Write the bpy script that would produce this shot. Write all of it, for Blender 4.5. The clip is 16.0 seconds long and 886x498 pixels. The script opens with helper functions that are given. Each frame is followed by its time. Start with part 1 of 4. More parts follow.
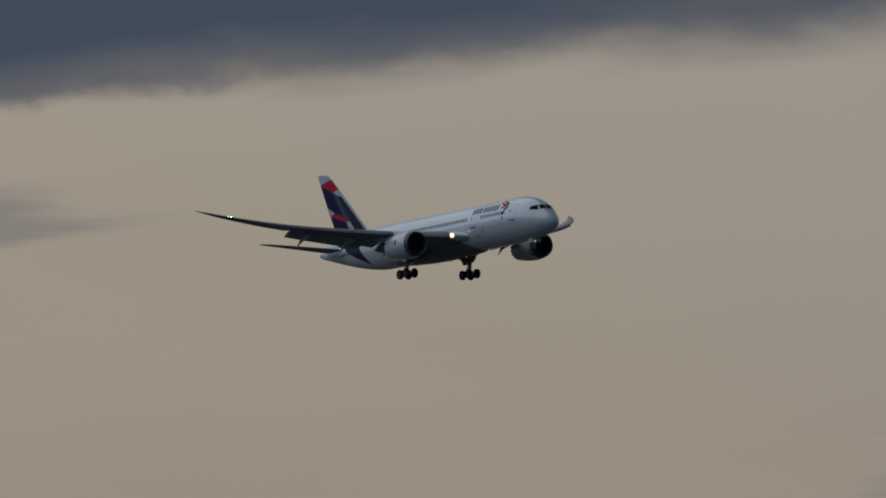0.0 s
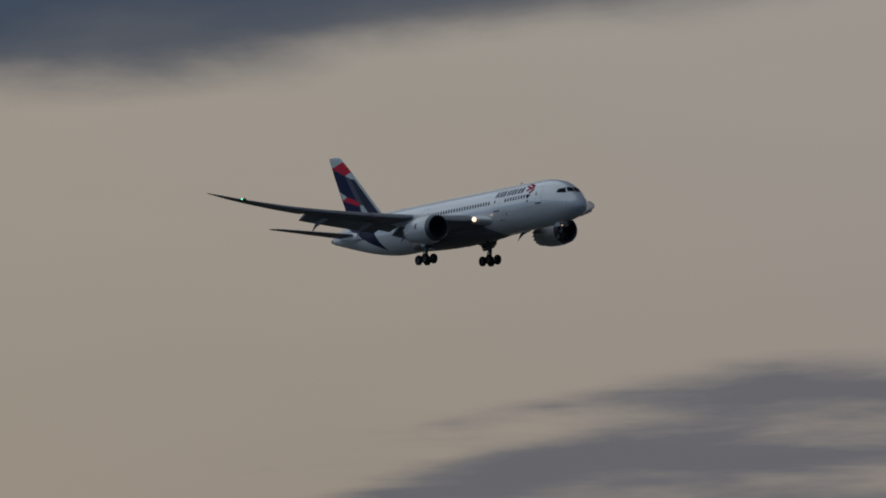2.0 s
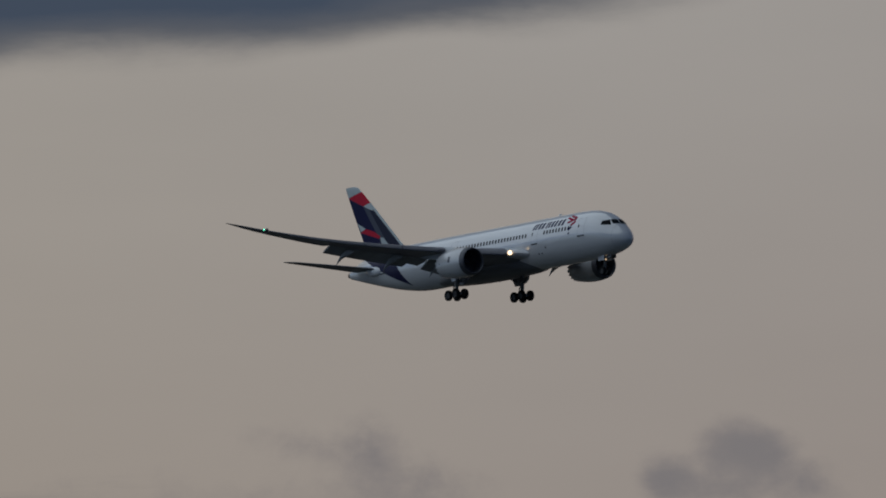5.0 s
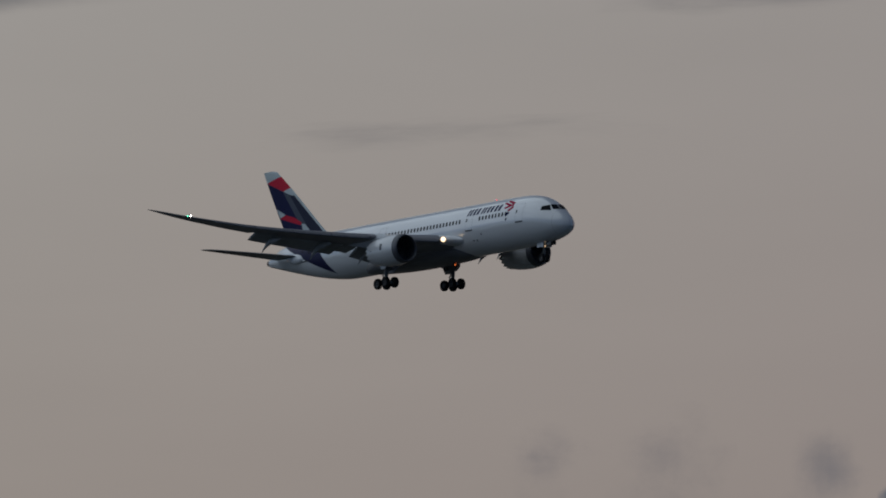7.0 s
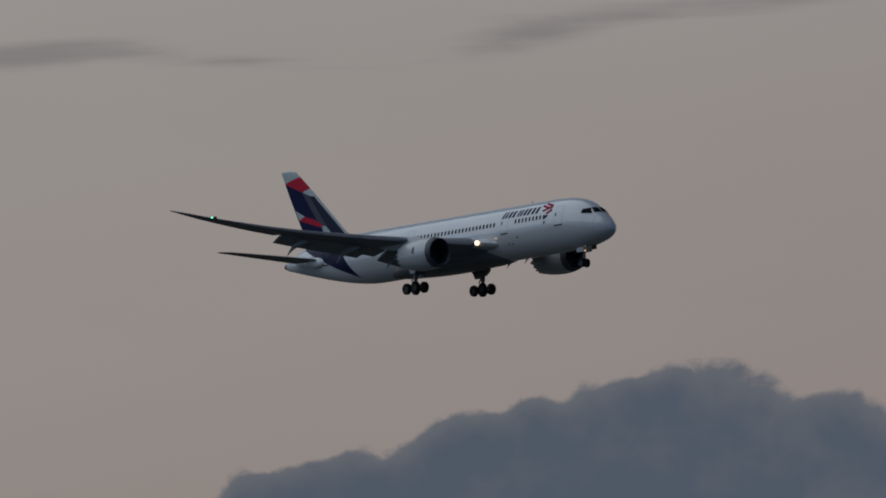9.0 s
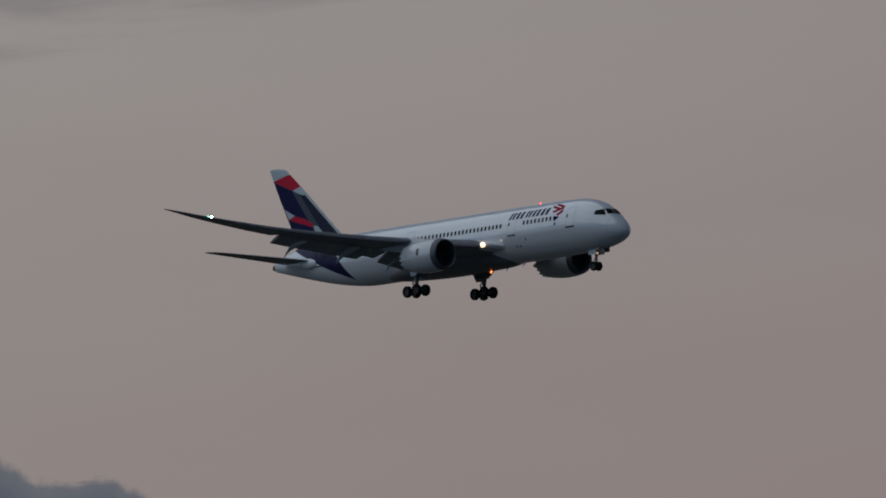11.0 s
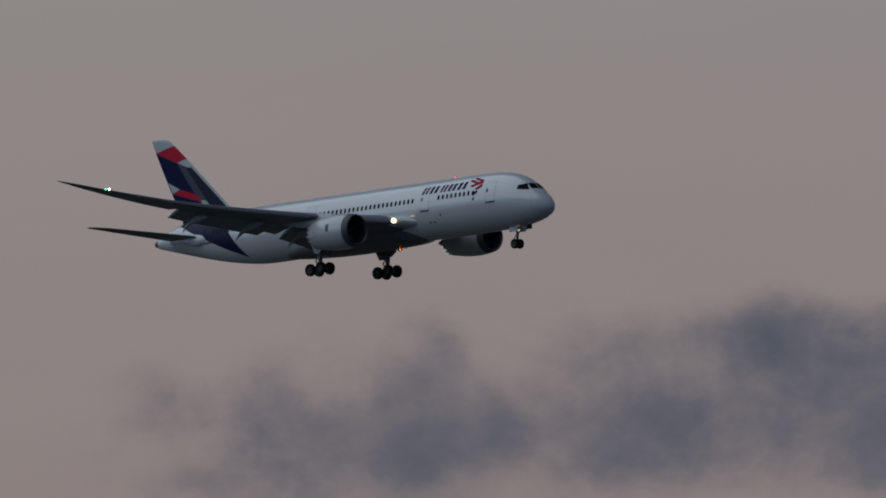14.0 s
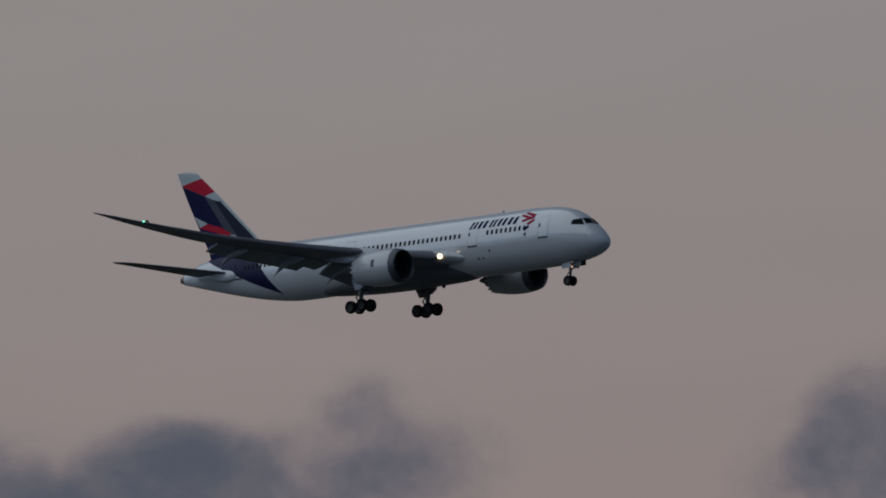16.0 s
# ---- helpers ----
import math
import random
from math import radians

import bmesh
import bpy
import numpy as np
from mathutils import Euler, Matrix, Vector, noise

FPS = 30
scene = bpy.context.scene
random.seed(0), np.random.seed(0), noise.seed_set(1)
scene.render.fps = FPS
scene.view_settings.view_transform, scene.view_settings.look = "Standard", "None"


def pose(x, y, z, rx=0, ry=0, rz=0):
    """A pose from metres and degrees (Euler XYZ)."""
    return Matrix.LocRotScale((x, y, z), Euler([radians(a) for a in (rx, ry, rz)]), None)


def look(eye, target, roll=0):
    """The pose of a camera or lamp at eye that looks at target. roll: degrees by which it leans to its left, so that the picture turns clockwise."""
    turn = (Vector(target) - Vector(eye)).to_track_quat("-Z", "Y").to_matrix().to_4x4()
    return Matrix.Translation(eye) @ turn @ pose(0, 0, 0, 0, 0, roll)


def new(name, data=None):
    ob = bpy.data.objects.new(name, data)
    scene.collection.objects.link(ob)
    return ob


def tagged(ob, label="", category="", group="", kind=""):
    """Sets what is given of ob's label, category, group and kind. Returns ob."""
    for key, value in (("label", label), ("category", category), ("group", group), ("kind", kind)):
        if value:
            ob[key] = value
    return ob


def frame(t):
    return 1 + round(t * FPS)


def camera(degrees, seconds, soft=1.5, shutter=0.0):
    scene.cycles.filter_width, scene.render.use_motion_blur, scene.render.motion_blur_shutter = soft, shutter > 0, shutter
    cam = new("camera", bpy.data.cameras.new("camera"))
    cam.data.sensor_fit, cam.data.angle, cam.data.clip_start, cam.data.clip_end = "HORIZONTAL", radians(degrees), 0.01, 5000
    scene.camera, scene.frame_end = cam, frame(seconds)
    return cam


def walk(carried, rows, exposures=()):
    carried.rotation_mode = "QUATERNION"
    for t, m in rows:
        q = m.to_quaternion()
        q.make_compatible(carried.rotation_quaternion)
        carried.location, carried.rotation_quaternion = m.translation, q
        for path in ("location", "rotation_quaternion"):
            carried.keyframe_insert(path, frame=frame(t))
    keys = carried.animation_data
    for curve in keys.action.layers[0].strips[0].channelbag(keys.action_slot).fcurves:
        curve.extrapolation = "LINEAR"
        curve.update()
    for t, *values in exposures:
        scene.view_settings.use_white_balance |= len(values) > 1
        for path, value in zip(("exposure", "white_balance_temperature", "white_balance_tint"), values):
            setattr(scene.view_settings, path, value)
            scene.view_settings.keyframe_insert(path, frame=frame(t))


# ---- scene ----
# Camera: long lens on a stand at eye height, panning with the aircraft.
cam = camera(2.3569, 16.0, soft=1.85)
EYE = Vector((0.0, 0.0, 1.6))
# seconds, tilt, lean and pan in degrees
PAN = [
    (0.00, 94.2460, 1.8850, 58.1702),
    (0.50, 94.2638, 1.8230, 57.7127),
    (1.00, 94.2865, 1.7933, 57.2794),
    (1.50, 94.2832, 1.6137, 56.8668),
    (2.00, 94.2874, 1.8477, 56.5243),
    (2.50, 94.2946, 1.8640, 56.1540),
    (3.00, 94.3287, 1.9014, 55.7466),
    (3.50, 94.3826, 1.6991, 55.2867),
    (4.00, 94.4225, 1.7877, 54.7896),
    (4.50, 94.4650, 1.7855, 54.3407),
    (5.00, 94.5035, 1.7428, 53.8278),
    (5.20, 94.4944, 1.7474, 53.4855),
    (5.70, 94.5122, 1.8406, 52.9938),
    (6.25, 94.5263, 1.9433, 52.4378),
    (6.80, 94.5405, 2.0458, 51.8708),
    (7.30, 94.5583, 2.1392, 51.3513),
    (7.50, 94.5653, 2.0594, 51.1674),
    (8.00, 94.5736, 2.0697, 50.6814),
    (8.50, 94.6101, 1.9462, 50.1026),
    (8.70, 94.6284, 2.1226, 49.9063),
    (9.20, 94.6513, 2.1331, 49.3557),
    (9.75, 94.6798, 2.1446, 48.7504),
    (10.30, 94.7084, 2.1562, 48.1330),
    (10.80, 94.7308, 2.1667, 47.5511),
    (11.00, 94.7300, 2.1641, 47.2775),
    (11.50, 94.7289, 2.2527, 46.4953),
    (12.00, 94.7173, 2.3579, 45.7185),
    (12.50, 94.7140, 2.5314, 45.0854),
    (13.00, 94.7439, 2.6801, 44.5814),
    (13.50, 94.7566, 2.6715, 44.1065),
    (14.00, 94.7738, 2.6569, 43.2933),
    (14.50, 94.8267, 2.8177, 42.5892),
    (15.00, 94.8781, 2.9627, 42.0138),
    (15.50, 94.8996, 2.8419, 41.3639),
    (16.00, 94.9468, 2.9088, 40.6991),
]
walk(cam, [(t, pose(*EYE, a, b, c)) for t, a, b, c in PAN])

# ---------------------------------------------------------------- light
world = bpy.data.worlds.new("world")
scene.world = world
world.use_nodes = True
wn = world.node_tree.nodes
sky = wn.new("ShaderNodeTexSky")
sky.sky_type = "NISHITA"
sky.sun_disc = False
sky.sun_elevation = radians(54)
sky.sun_rotation = radians(225)
sky.air_density, sky.dust_density, sky.ozone_density = 0.35, 0.1, 3
wn["Background"].inputs["Strength"].default_value = 0.05
world.node_tree.links.new(sky.outputs["Color"], wn["Background"].inputs["Color"])

sun = new("sun", bpy.data.lights.new("sun", "SUN"))
sun.data.energy, sun.data.angle, sun.data.color = 1.2, radians(94), (0.83, 0.93, 0.98)
sun.matrix_basis = look((0, 0, 0), (0.416, 0.416, -0.809))
scene.view_settings.exposure = 0.0


# ---------------------------------------------------------------- materials
def nodes_of(name):
    m = bpy.data.materials.new(name)
    m.use_nodes = True
    return m, m.node_tree.nodes, m.node_tree.links, m.node_tree.nodes["Principled BSDF"]


def mathn(n, l, op, a, b=None, c=None):
    k = n.new("ShaderNodeMath")
    k.operation = op
    for i, v in enumerate((a, b, c)):
        if v is None:
            continue
        if isinstance(v, (int, float)):
            k.inputs[i].default_value = v
        else:
            l.new(v, k.inputs[i])
    return k.outputs[0]


def mixc(n, l, fac, a, b):
    k = n.new("ShaderNodeMix")
    k.data_type = "RGBA"
    for sock, v in ((k.inputs["Factor"], fac), (k.inputs["A"], a), (k.inputs["B"], b)):
        if isinstance(v, (int, float)):
            sock.default_value = v
        elif isinstance(v, tuple):
            sock.default_value = (*v, 1)
        else:
            l.new(v, sock)
    return k.outputs["Result"]


def noisen(n, l, vec, scale, detail=4.0, rough=0.55, distortion=0.0):
    k = n.new("ShaderNodeTexNoise")
    k.inputs["Scale"].default_value, k.inputs["Detail"].default_value = scale, detail
    k.inputs["Roughness"].default_value, k.inputs["Distortion"].default_value = rough, distortion
    if vec is not None:
        l.new(vec, k.inputs["Vector"])
    return k.outputs["Fac"]


def ramp(n, l, fac, stops, smooth=False):
    k = n.new("ShaderNodeValToRGB")
    e = k.color_ramp.elements
    while len(e) < len(stops):
        e.new(0.5)
    for el, (p, c) in zip(e, stops):
        el.position, el.color = p, (*c, 1) if isinstance(c, tuple) else (c, c, c, 1)
    k.color_ramp.interpolation = "EASE" if smooth else "LINEAR"
    l.new(fac, k.inputs["Fac"])
    return k.outputs["Color"]


def region(n, l, x, z, pts):
    """1 inside a convex outline of (station, height) points, 0 outside."""
    cx, cz = sum(p[0] for p in pts) / len(pts), sum(p[1] for p in pts) / len(pts)
    inside = None
    for (s0, z0), (s1, z1) in zip(pts, pts[1:] + pts[:1]):
        a, b = z1 - z0, s0 - s1
        k = 1 / math.hypot(a, b)
        if a * (cx - s0) + b * (cz - z0) < 0:
            k = -k
        a, b = a * k, b * k
        v = mathn(n, l, "MULTIPLY_ADD", x, a, mathn(n, l, "MULTIPLY_ADD", z, b, -(a * s0 + b * z0)))
        inside = v if inside is None else mathn(n, l, "MINIMUM", inside, v)
    k = n.new("ShaderNodeMapRange")
    k.inputs["From Min"].default_value, k.inputs["From Max"].default_value = -0.02, 0.02
    l.new(inside, k.inputs["Value"])
    return k.outputs["Result"]


WHITE, NAVY, RED, SLATE, SILVER = (0.74, 0.76, 0.78), (0.008, 0.010, 0.058), (0.56, 0.016, 0.045), (0.075, 0.085, 0.115), (0.50, 0.56, 0.57)


def paint(name, base, rough=0.3, coat=0.5, areas=(), metal=0.0, dirt=0.1, streak=True, gloss=0.35, polish=0.12, shine=1.6, area_coat=1.0):
    """Aircraft paint: base colour, coloured areas, faint soot streaks along the airflow and slight waviness."""
    m, n, l, p = nodes_of(name)
    co = n.new("ShaderNodeTexCoord").outputs["Object"]
    sep = n.new("ShaderNodeSeparateXYZ")
    l.new(co, sep.inputs[0])
    station = mathn(n, l, "SUBTRACT", 28.0, sep.outputs["X"])
    col = None
    for pts, c in areas:
        inside = region(n, l, station, sep.outputs["Z"], pts)
        col = mixc(n, l, inside, base if col is None else col, c)
        if area_coat < 1:
            # coat cut inside the coloured areas to mute the sky's reflection there
            l.new(mathn(n, l, "MULTIPLY_ADD", inside, coat * (area_coat - 1), coat), p.inputs["Coat Weight"])
    stretch = n.new("ShaderNodeMapping")
    stretch.inputs["Scale"].default_value = (0.12, 1.0, 1.0) if streak else (1, 1, 1)
    l.new(co, stretch.inputs["Vector"])
    broad = noisen(n, l, stretch.outputs[0], 0.9, 5, 0.6)
    fine = noisen(n, l, co, 14.0, 3)
    soil = mathn(n, l, "MULTIPLY", mathn(n, l, "ADD", broad, mathn(n, l, "MULTIPLY", fine, 0.3)), dirt)
    l.new(mixc(n, l, soil, base if col is None else col, tuple(0.3 * v for v in min(base, (0.07, 0.07, 0.075)))), p.inputs["Base Color"])
    p.inputs["Metallic"].default_value = metal
    l.new(mathn(n, l, "MULTIPLY_ADD", broad, 0.14, rough - 0.05), p.inputs["Roughness"])
    p.inputs["Coat Weight"].default_value = coat
    p.inputs["Coat Roughness"].default_value = polish
    p.inputs["Coat IOR"].default_value = shine
    p.inputs["Specular IOR Level"].default_value = gloss
    bump = n.new("ShaderNodeBump")
    bump.inputs["Strength"].default_value, bump.inputs["Distance"].default_value = 0.05, 0.012
    l.new(broad, bump.inputs["Height"])
    l.new(bump.outputs[0], p.inputs["Normal"])
    return m


def plain(name, base, rough=0.5, metal=0.0, grain=6.0, vary=0.35, gloss=0.5):
    m, n, l, p = nodes_of(name)
    p.inputs["Specular IOR Level"].default_value = gloss
    co = n.new("ShaderNodeTexCoord").outputs["Object"]
    a = noisen(n, l, co, grain, 5, 0.6)
    b = noisen(n, l, co, grain * 7, 3)
    f = mathn(n, l, "MULTIPLY", mathn(n, l, "ADD", a, b), 0.5)
    l.new(mixc(n, l, f, tuple(v * (1 - vary) for v in base), tuple(min(1, v * (1 + vary)) for v in base)), p.inputs["Base Color"])
    p.inputs["Metallic"].default_value = metal
    l.new(mathn(n, l, "MULTIPLY_ADD", a, 0.2, rough - 0.1), p.inputs["Roughness"])
    bump = n.new("ShaderNodeBump")
    bump.inputs["Strength"].default_value, bump.inputs["Distance"].default_value = 0.2, 0.01
    l.new(b, bump.inputs["Height"])
    l.new(bump.outputs[0], p.inputs["Normal"])
    return m


def glow(name, colour, strength):
    m, n, l, p = nodes_of(name)
    p.inputs["Base Color"].default_value = (*colour, 1)
    p.inputs["Emission Color"].default_value = (*colour, 1)
    p.inputs["Emission Strength"].default_value = strength
    return m


SWOOSH = [([(45.0, 2.6), (41.15, -2.3), (44.6, -0.98), (47.1, 0.05), (50.0, 1.25), (54.0, 2.9), (53.0, 4.0), (46.4, 3.8)], NAVY)]
FIN = [
    ([(58.0, 13.5), (58.0, 1.5), (43.0, 1.5), (43.0, 4.0), (51.0, 13.5)], SLATE),
    ([(51.80, 8.85), (48.25, 4.31), (46.3, 1.9), (43.0, 1.9), (43.0, 4.0), (50.6, 9.0)], (0.022, 0.026, 0.052)),
    ([(53.60, 11.0), (50.42, 8.0), (46.60, 4.25), (44.4, 2.1), (43.0, 2.1), (43.0, 4.0), (50.6, 11.4)], SILVER),
    ([(52.44, 8.74), (51.30, 9.05), (50.45, 8.22), (50.70, 8.05), (51.45, 8.30)], SILVER),
    ([(58.0, 13.0), (58.0, 9.58), (53.22, 10.52), (51.4, 10.9), (51.4, 13.0)], SILVER),
    ([(52.57, 8.75), (49.76, 4.83), (47.7, 1.9), (58.0, 1.9), (58.0, 10.9), (55.30, 9.86)], NAVY),
    ([(55.70, 10.04), (52.75, 10.60), (51.25, 9.06), (52.44, 8.74)], RED),
    ([(54.10, 6.82), (52.30, 5.96), (53.45, 5.66)], SILVER),
    ([(53.55, 5.62), (52.24, 5.92), (50.49, 5.42), (49.10, 4.67), (49.41, 4.42)], RED),
    ([(49.15, 4.55), (48.50, 4.45), (47.4, 3.4), (48.0, 3.2), (49.0, 3.8)], SILVER),
]
M_FUSELAGE = paint("white_livery_paint", WHITE, 0.4, 1.0, SWOOSH, dirt=0.27, polish=0.09, shine=1.9, gloss=0.12, area_coat=0.03)
M_FIN = paint("tail_livery_paint", WHITE, 0.42, 0.0, FIN, gloss=0.06)
M_WHITE = paint("white_paint", WHITE, 0.3, 0.5, dirt=0.3)
# belly grey with the shade under wing and engines put into its colour
M_BELLY = paint("shaded_grey_belly_paint", (0.19, 0.195, 0.21), 0.5, 0.08, dirt=0.45)
M_WING = paint("grey_wing_paint", (0.23, 0.235, 0.265), 0.4, 0.08, dirt=0.35)
M_STAB = paint("dark_grey_tailplane_paint", (0.16, 0.165, 0.18), 0.45, 0.05, dirt=0.3)
M_FLAP = paint("grey_flap_paint", (0.36, 0.375, 0.39), 0.45, 0.1, dirt=0.4)
M_NACELLE = paint("nacelle_paint", (0.60, 0.62, 0.64), 0.35, 0.8, dirt=0.3, polish=0.1, shine=1.7)
M_LIP = plain("bare_metal_lip", (0.12, 0.125, 0.145), 0.5, 0.7, 2.0, 0.15)
M_INLET = plain("dark_inlet_lip", (0.075, 0.08, 0.095), 0.45, 0.3, 2.0, 0.2)
M_DUCT = plain("dark_duct", (0.045, 0.047, 0.053), 0.5)
M_BLADE = plain("titanium_blade", (0.12, 0.12, 0.13), 0.35, 0.8)
M_EXHAUST = plain("scorched_metal", (0.10, 0.095, 0.09), 0.45, 0.8)
M_TYRE = plain("tyre_rubber", (0.012, 0.012, 0.013), 0.85, 0, 9.0, 0.35, 0.2)
M_RIM = plain("wheel_hub", (0.028, 0.028, 0.031), 0.6, 0.2)
M_STRUT = plain("gear_steel", (0.13, 0.135, 0.14), 0.45, 0.4)
M_GLASS = plain("dark_window_glass", (0.006, 0.007, 0.009), 0.35, 0, 3.0, 0.2, 0.04)
M_NAVY = plain("navy_marking", NAVY, 0.5, 0, 4.0, 0.2, 0.05)
M_RED = plain("red_marking", (0.34, 0.010, 0.05), 0.5, 0, 4.0, 0.2, 0.05)
M_SEAM = plain("door_seam", (0.30, 0.31, 0.33), 0.6)
M_APU = plain("tailcone_metal", (0.13, 0.10, 0.085), 0.5, 0.5)
M_LANDING = glow("landing_lamp_glow", (1.0, 0.72, 0.45), 2.3)
M_TAXI = glow("taxi_lamp_glow", (1.0, 0.70, 0.42), 0.6)
M_GREEN = glow("green_lamp_glow", (0.12, 1.0, 0.55), 2.4)
M_PORT = glow("red_lamp_glow", (1.0, 0.06, 0.05), 0.04)
M_BEACON = glow("beacon_glow", (1.0, 0.10, 0.12), 4.0)
M_STROBE = glow("strobe_glow", (1.0, 0.95, 0.88), 12.0)
M_AMBER = glow("belly_beacon_glow", (1.0, 0.20, 0.045), 5.0)


# ---------------------------------------------------------------- sky, clouds, ground
def on_sky(az, el, r):
    a, e = radians(az), radians(el)
    return EYE + Vector((math.cos(a) * math.cos(e), math.sin(a) * math.cos(e), math.sin(e))) * r


def sky_angles(n, l, origin=EYE):
    """Azimuth and elevation, in degrees, of a point as seen from the ground."""
    geo = n.new("ShaderNodeNewGeometry")
    sub = n.new("ShaderNodeVectorMath")
    sub.operation = "SUBTRACT"
    l.new(geo.outputs["Position"], sub.inputs[0])
    sub.inputs[1].default_value = origin
    nor = n.new("ShaderNodeVectorMath")
    nor.operation = "NORMALIZE"
    l.new(sub.outputs[0], nor.inputs[0])
    sep = n.new("ShaderNodeSeparateXYZ")
    l.new(nor.outputs[0], sep.inputs[0])
    az = mathn(n, l, "DEGREES", mathn(n, l, "ARCTAN2", sep.outputs["Y"], sep.outputs["X"]))
    el = mathn(n, l, "DEGREES", mathn(n, l, "ARCSINE", sep.outputs["Z"]))
    com = n.new("ShaderNodeCombineXYZ")
    l.new(az, com.inputs[0]), l.new(el, com.inputs[1])
    return az, el, com.outputs[0]


def between(n, l, v, a, b):
    k = n.new("ShaderNodeMapRange")
    k.inputs["From Min"].default_value, k.inputs["From Max"].default_value = a, b
    l.new(v, k.inputs["Value"])
    return k.outputs["Result"]


def sky_material():
    m, n, l, p = nodes_of("evening_sky")
    n.remove(p)
    az, el, vec = sky_angles(n, l)
    u = between(n, l, az, 128.5, 149.7)
    low = ramp(n, l, u, [(0.0, SKY_LOW[0]), (0.35, SKY_LOW[1]), (0.7, SKY_LOW[2]), (1.0, SKY_LOW[3])])
    high = ramp(n, l, u, [(0.0, SKY_HIGH[0]), (0.35, SKY_HIGH[1]), (0.7, SKY_HIGH[2]), (1.0, SKY_HIGH[3])])
    c = mixc(n, l, between(n, l, el, 3.65, 5.4), low, high)
    stretch = n.new("ShaderNodeMapping")
    stretch.inputs["Scale"].default_value = (0.5, 2.2, 1)
    l.new(vec, stretch.inputs["Vector"])
    veil = noisen(n, l, stretch.outputs[0], 1.1, 4, 0.5)
    grain = n.new("ShaderNodeMath")
    grain.operation = "MULTIPLY_ADD"
    l.new(veil, grain.inputs[0])
    grain.inputs[1].default_value, grain.inputs[2].default_value = 0.10, 0.95
    e = n.new("ShaderNodeEmission")
    l.new(c, e.inputs["Color"]), l.new(grain.outputs[0], e.inputs["Strength"])
    l.new(e.outputs[0], n["Material Output"].inputs["Surface"])
    return m


SKY_LOW = [(0.265, 0.208, 0.200), (0.251, 0.203, 0.197), (0.292, 0.256, 0.231), (0.320, 0.271, 0.212)]
SKY_HIGH = [(0.262, 0.239, 0.239), (0.273, 0.248, 0.243), (0.330, 0.314, 0.297), (0.366, 0.328, 0.274)]


def sheet(name, az0, az1, el0, el1, r, na, ne, mat):
    bm = bmesh.new()
    g = [[bm.verts.new(on_sky(az0 + (az1 - az0) * i / na, el0 + (el1 - el0) * j / ne, r)) for i in range(na + 1)] for j in range(ne + 1)]
    for j in range(ne):
        for i in range(na):
            bm.faces.new((g[j][i], g[j][i + 1], g[j + 1][i + 1], g[j + 1][i]))
    me = bpy.data.meshes.new(name)
    bm.to_mesh(me), bm.free()
    me.materials.append(mat)
    return new(name, me)


tagged(sheet("backdrop_sky", 112, 166, -0.4, 14, 4850, 54, 20, sky_material()), "hazy beige evening sky behind the clouds", "sky", kind="structure")


def cloud_material(name, dark, light, scale, stretch, edge, top, tones, seed):
    """Cloud seen from afar: density from the sheet's own thickness, broken up by billows at three sizes."""
    m, n, l, p = nodes_of(name)
    n.remove(p)
    az, el, vec = sky_angles(n, l)
    mp = n.new("ShaderNodeMapping")
    mp.inputs["Location"].default_value = (seed * 3.7, seed * 1.9, seed)
    mp.inputs["Rotation"].default_value = (0, 0, stretch[2])
    mp.inputs["Scale"].default_value = (stretch[0], stretch[1], 1)
    l.new(vec, mp.inputs["Vector"])
    big = noisen(n, l, mp.outputs[0], scale, 8, 0.56, 0.3)
    small = noisen(n, l, mp.outputs[0], scale * 3.1, 6, 0.58, 0.2)
    body = noisen(n, l, mp.outputs[0], scale * 0.7, 5, 0.5, 0.4)
    at = n.new("ShaderNodeAttribute")
    at.attribute_name = "thickness"
    d = mathn(n, l, "MULTIPLY_ADD", mathn(n, l, "SUBTRACT", big, 0.5), edge[1], at.outputs["Fac"])
    d = mathn(n, l, "MULTIPLY_ADD", mathn(n, l, "SUBTRACT", small, 0.5), edge[1] * 0.36, d)
    # nothing where the sheet itself runs out
    d = mathn(n, l, "MINIMUM", d, mathn(n, l, "MULTIPLY", at.outputs["Fac"], 6.0))
    k = n.new("ShaderNodeMapRange")
    k.interpolation_type = "SMOOTHSTEP"
    k.inputs["From Min"].default_value, k.inputs["From Max"].default_value = 0.12, 0.12 + edge[0]
    k.inputs["To Max"].default_value = top
    l.new(d, k.inputs["Value"])
    tone = mathn(n, l, "MULTIPLY_ADD", mathn(n, l, "SUBTRACT", body, 0.5), tones[2], d)
    e = n.new("ShaderNodeEmission")
    l.new(mixc(n, l, between(n, l, tone, tones[0], tones[1]), light, dark), e.inputs["Color"])
    t = n.new("ShaderNodeBsdfTransparent")
    mx = n.new("ShaderNodeMixShader")
    l.new(k.outputs["Result"], mx.inputs[0]), l.new(t.outputs[0], mx.inputs[1]), l.new(e.outputs[0], mx.inputs[2])
    l.new(mx.outputs[0], n["Material Output"].inputs["Surface"])
    return m


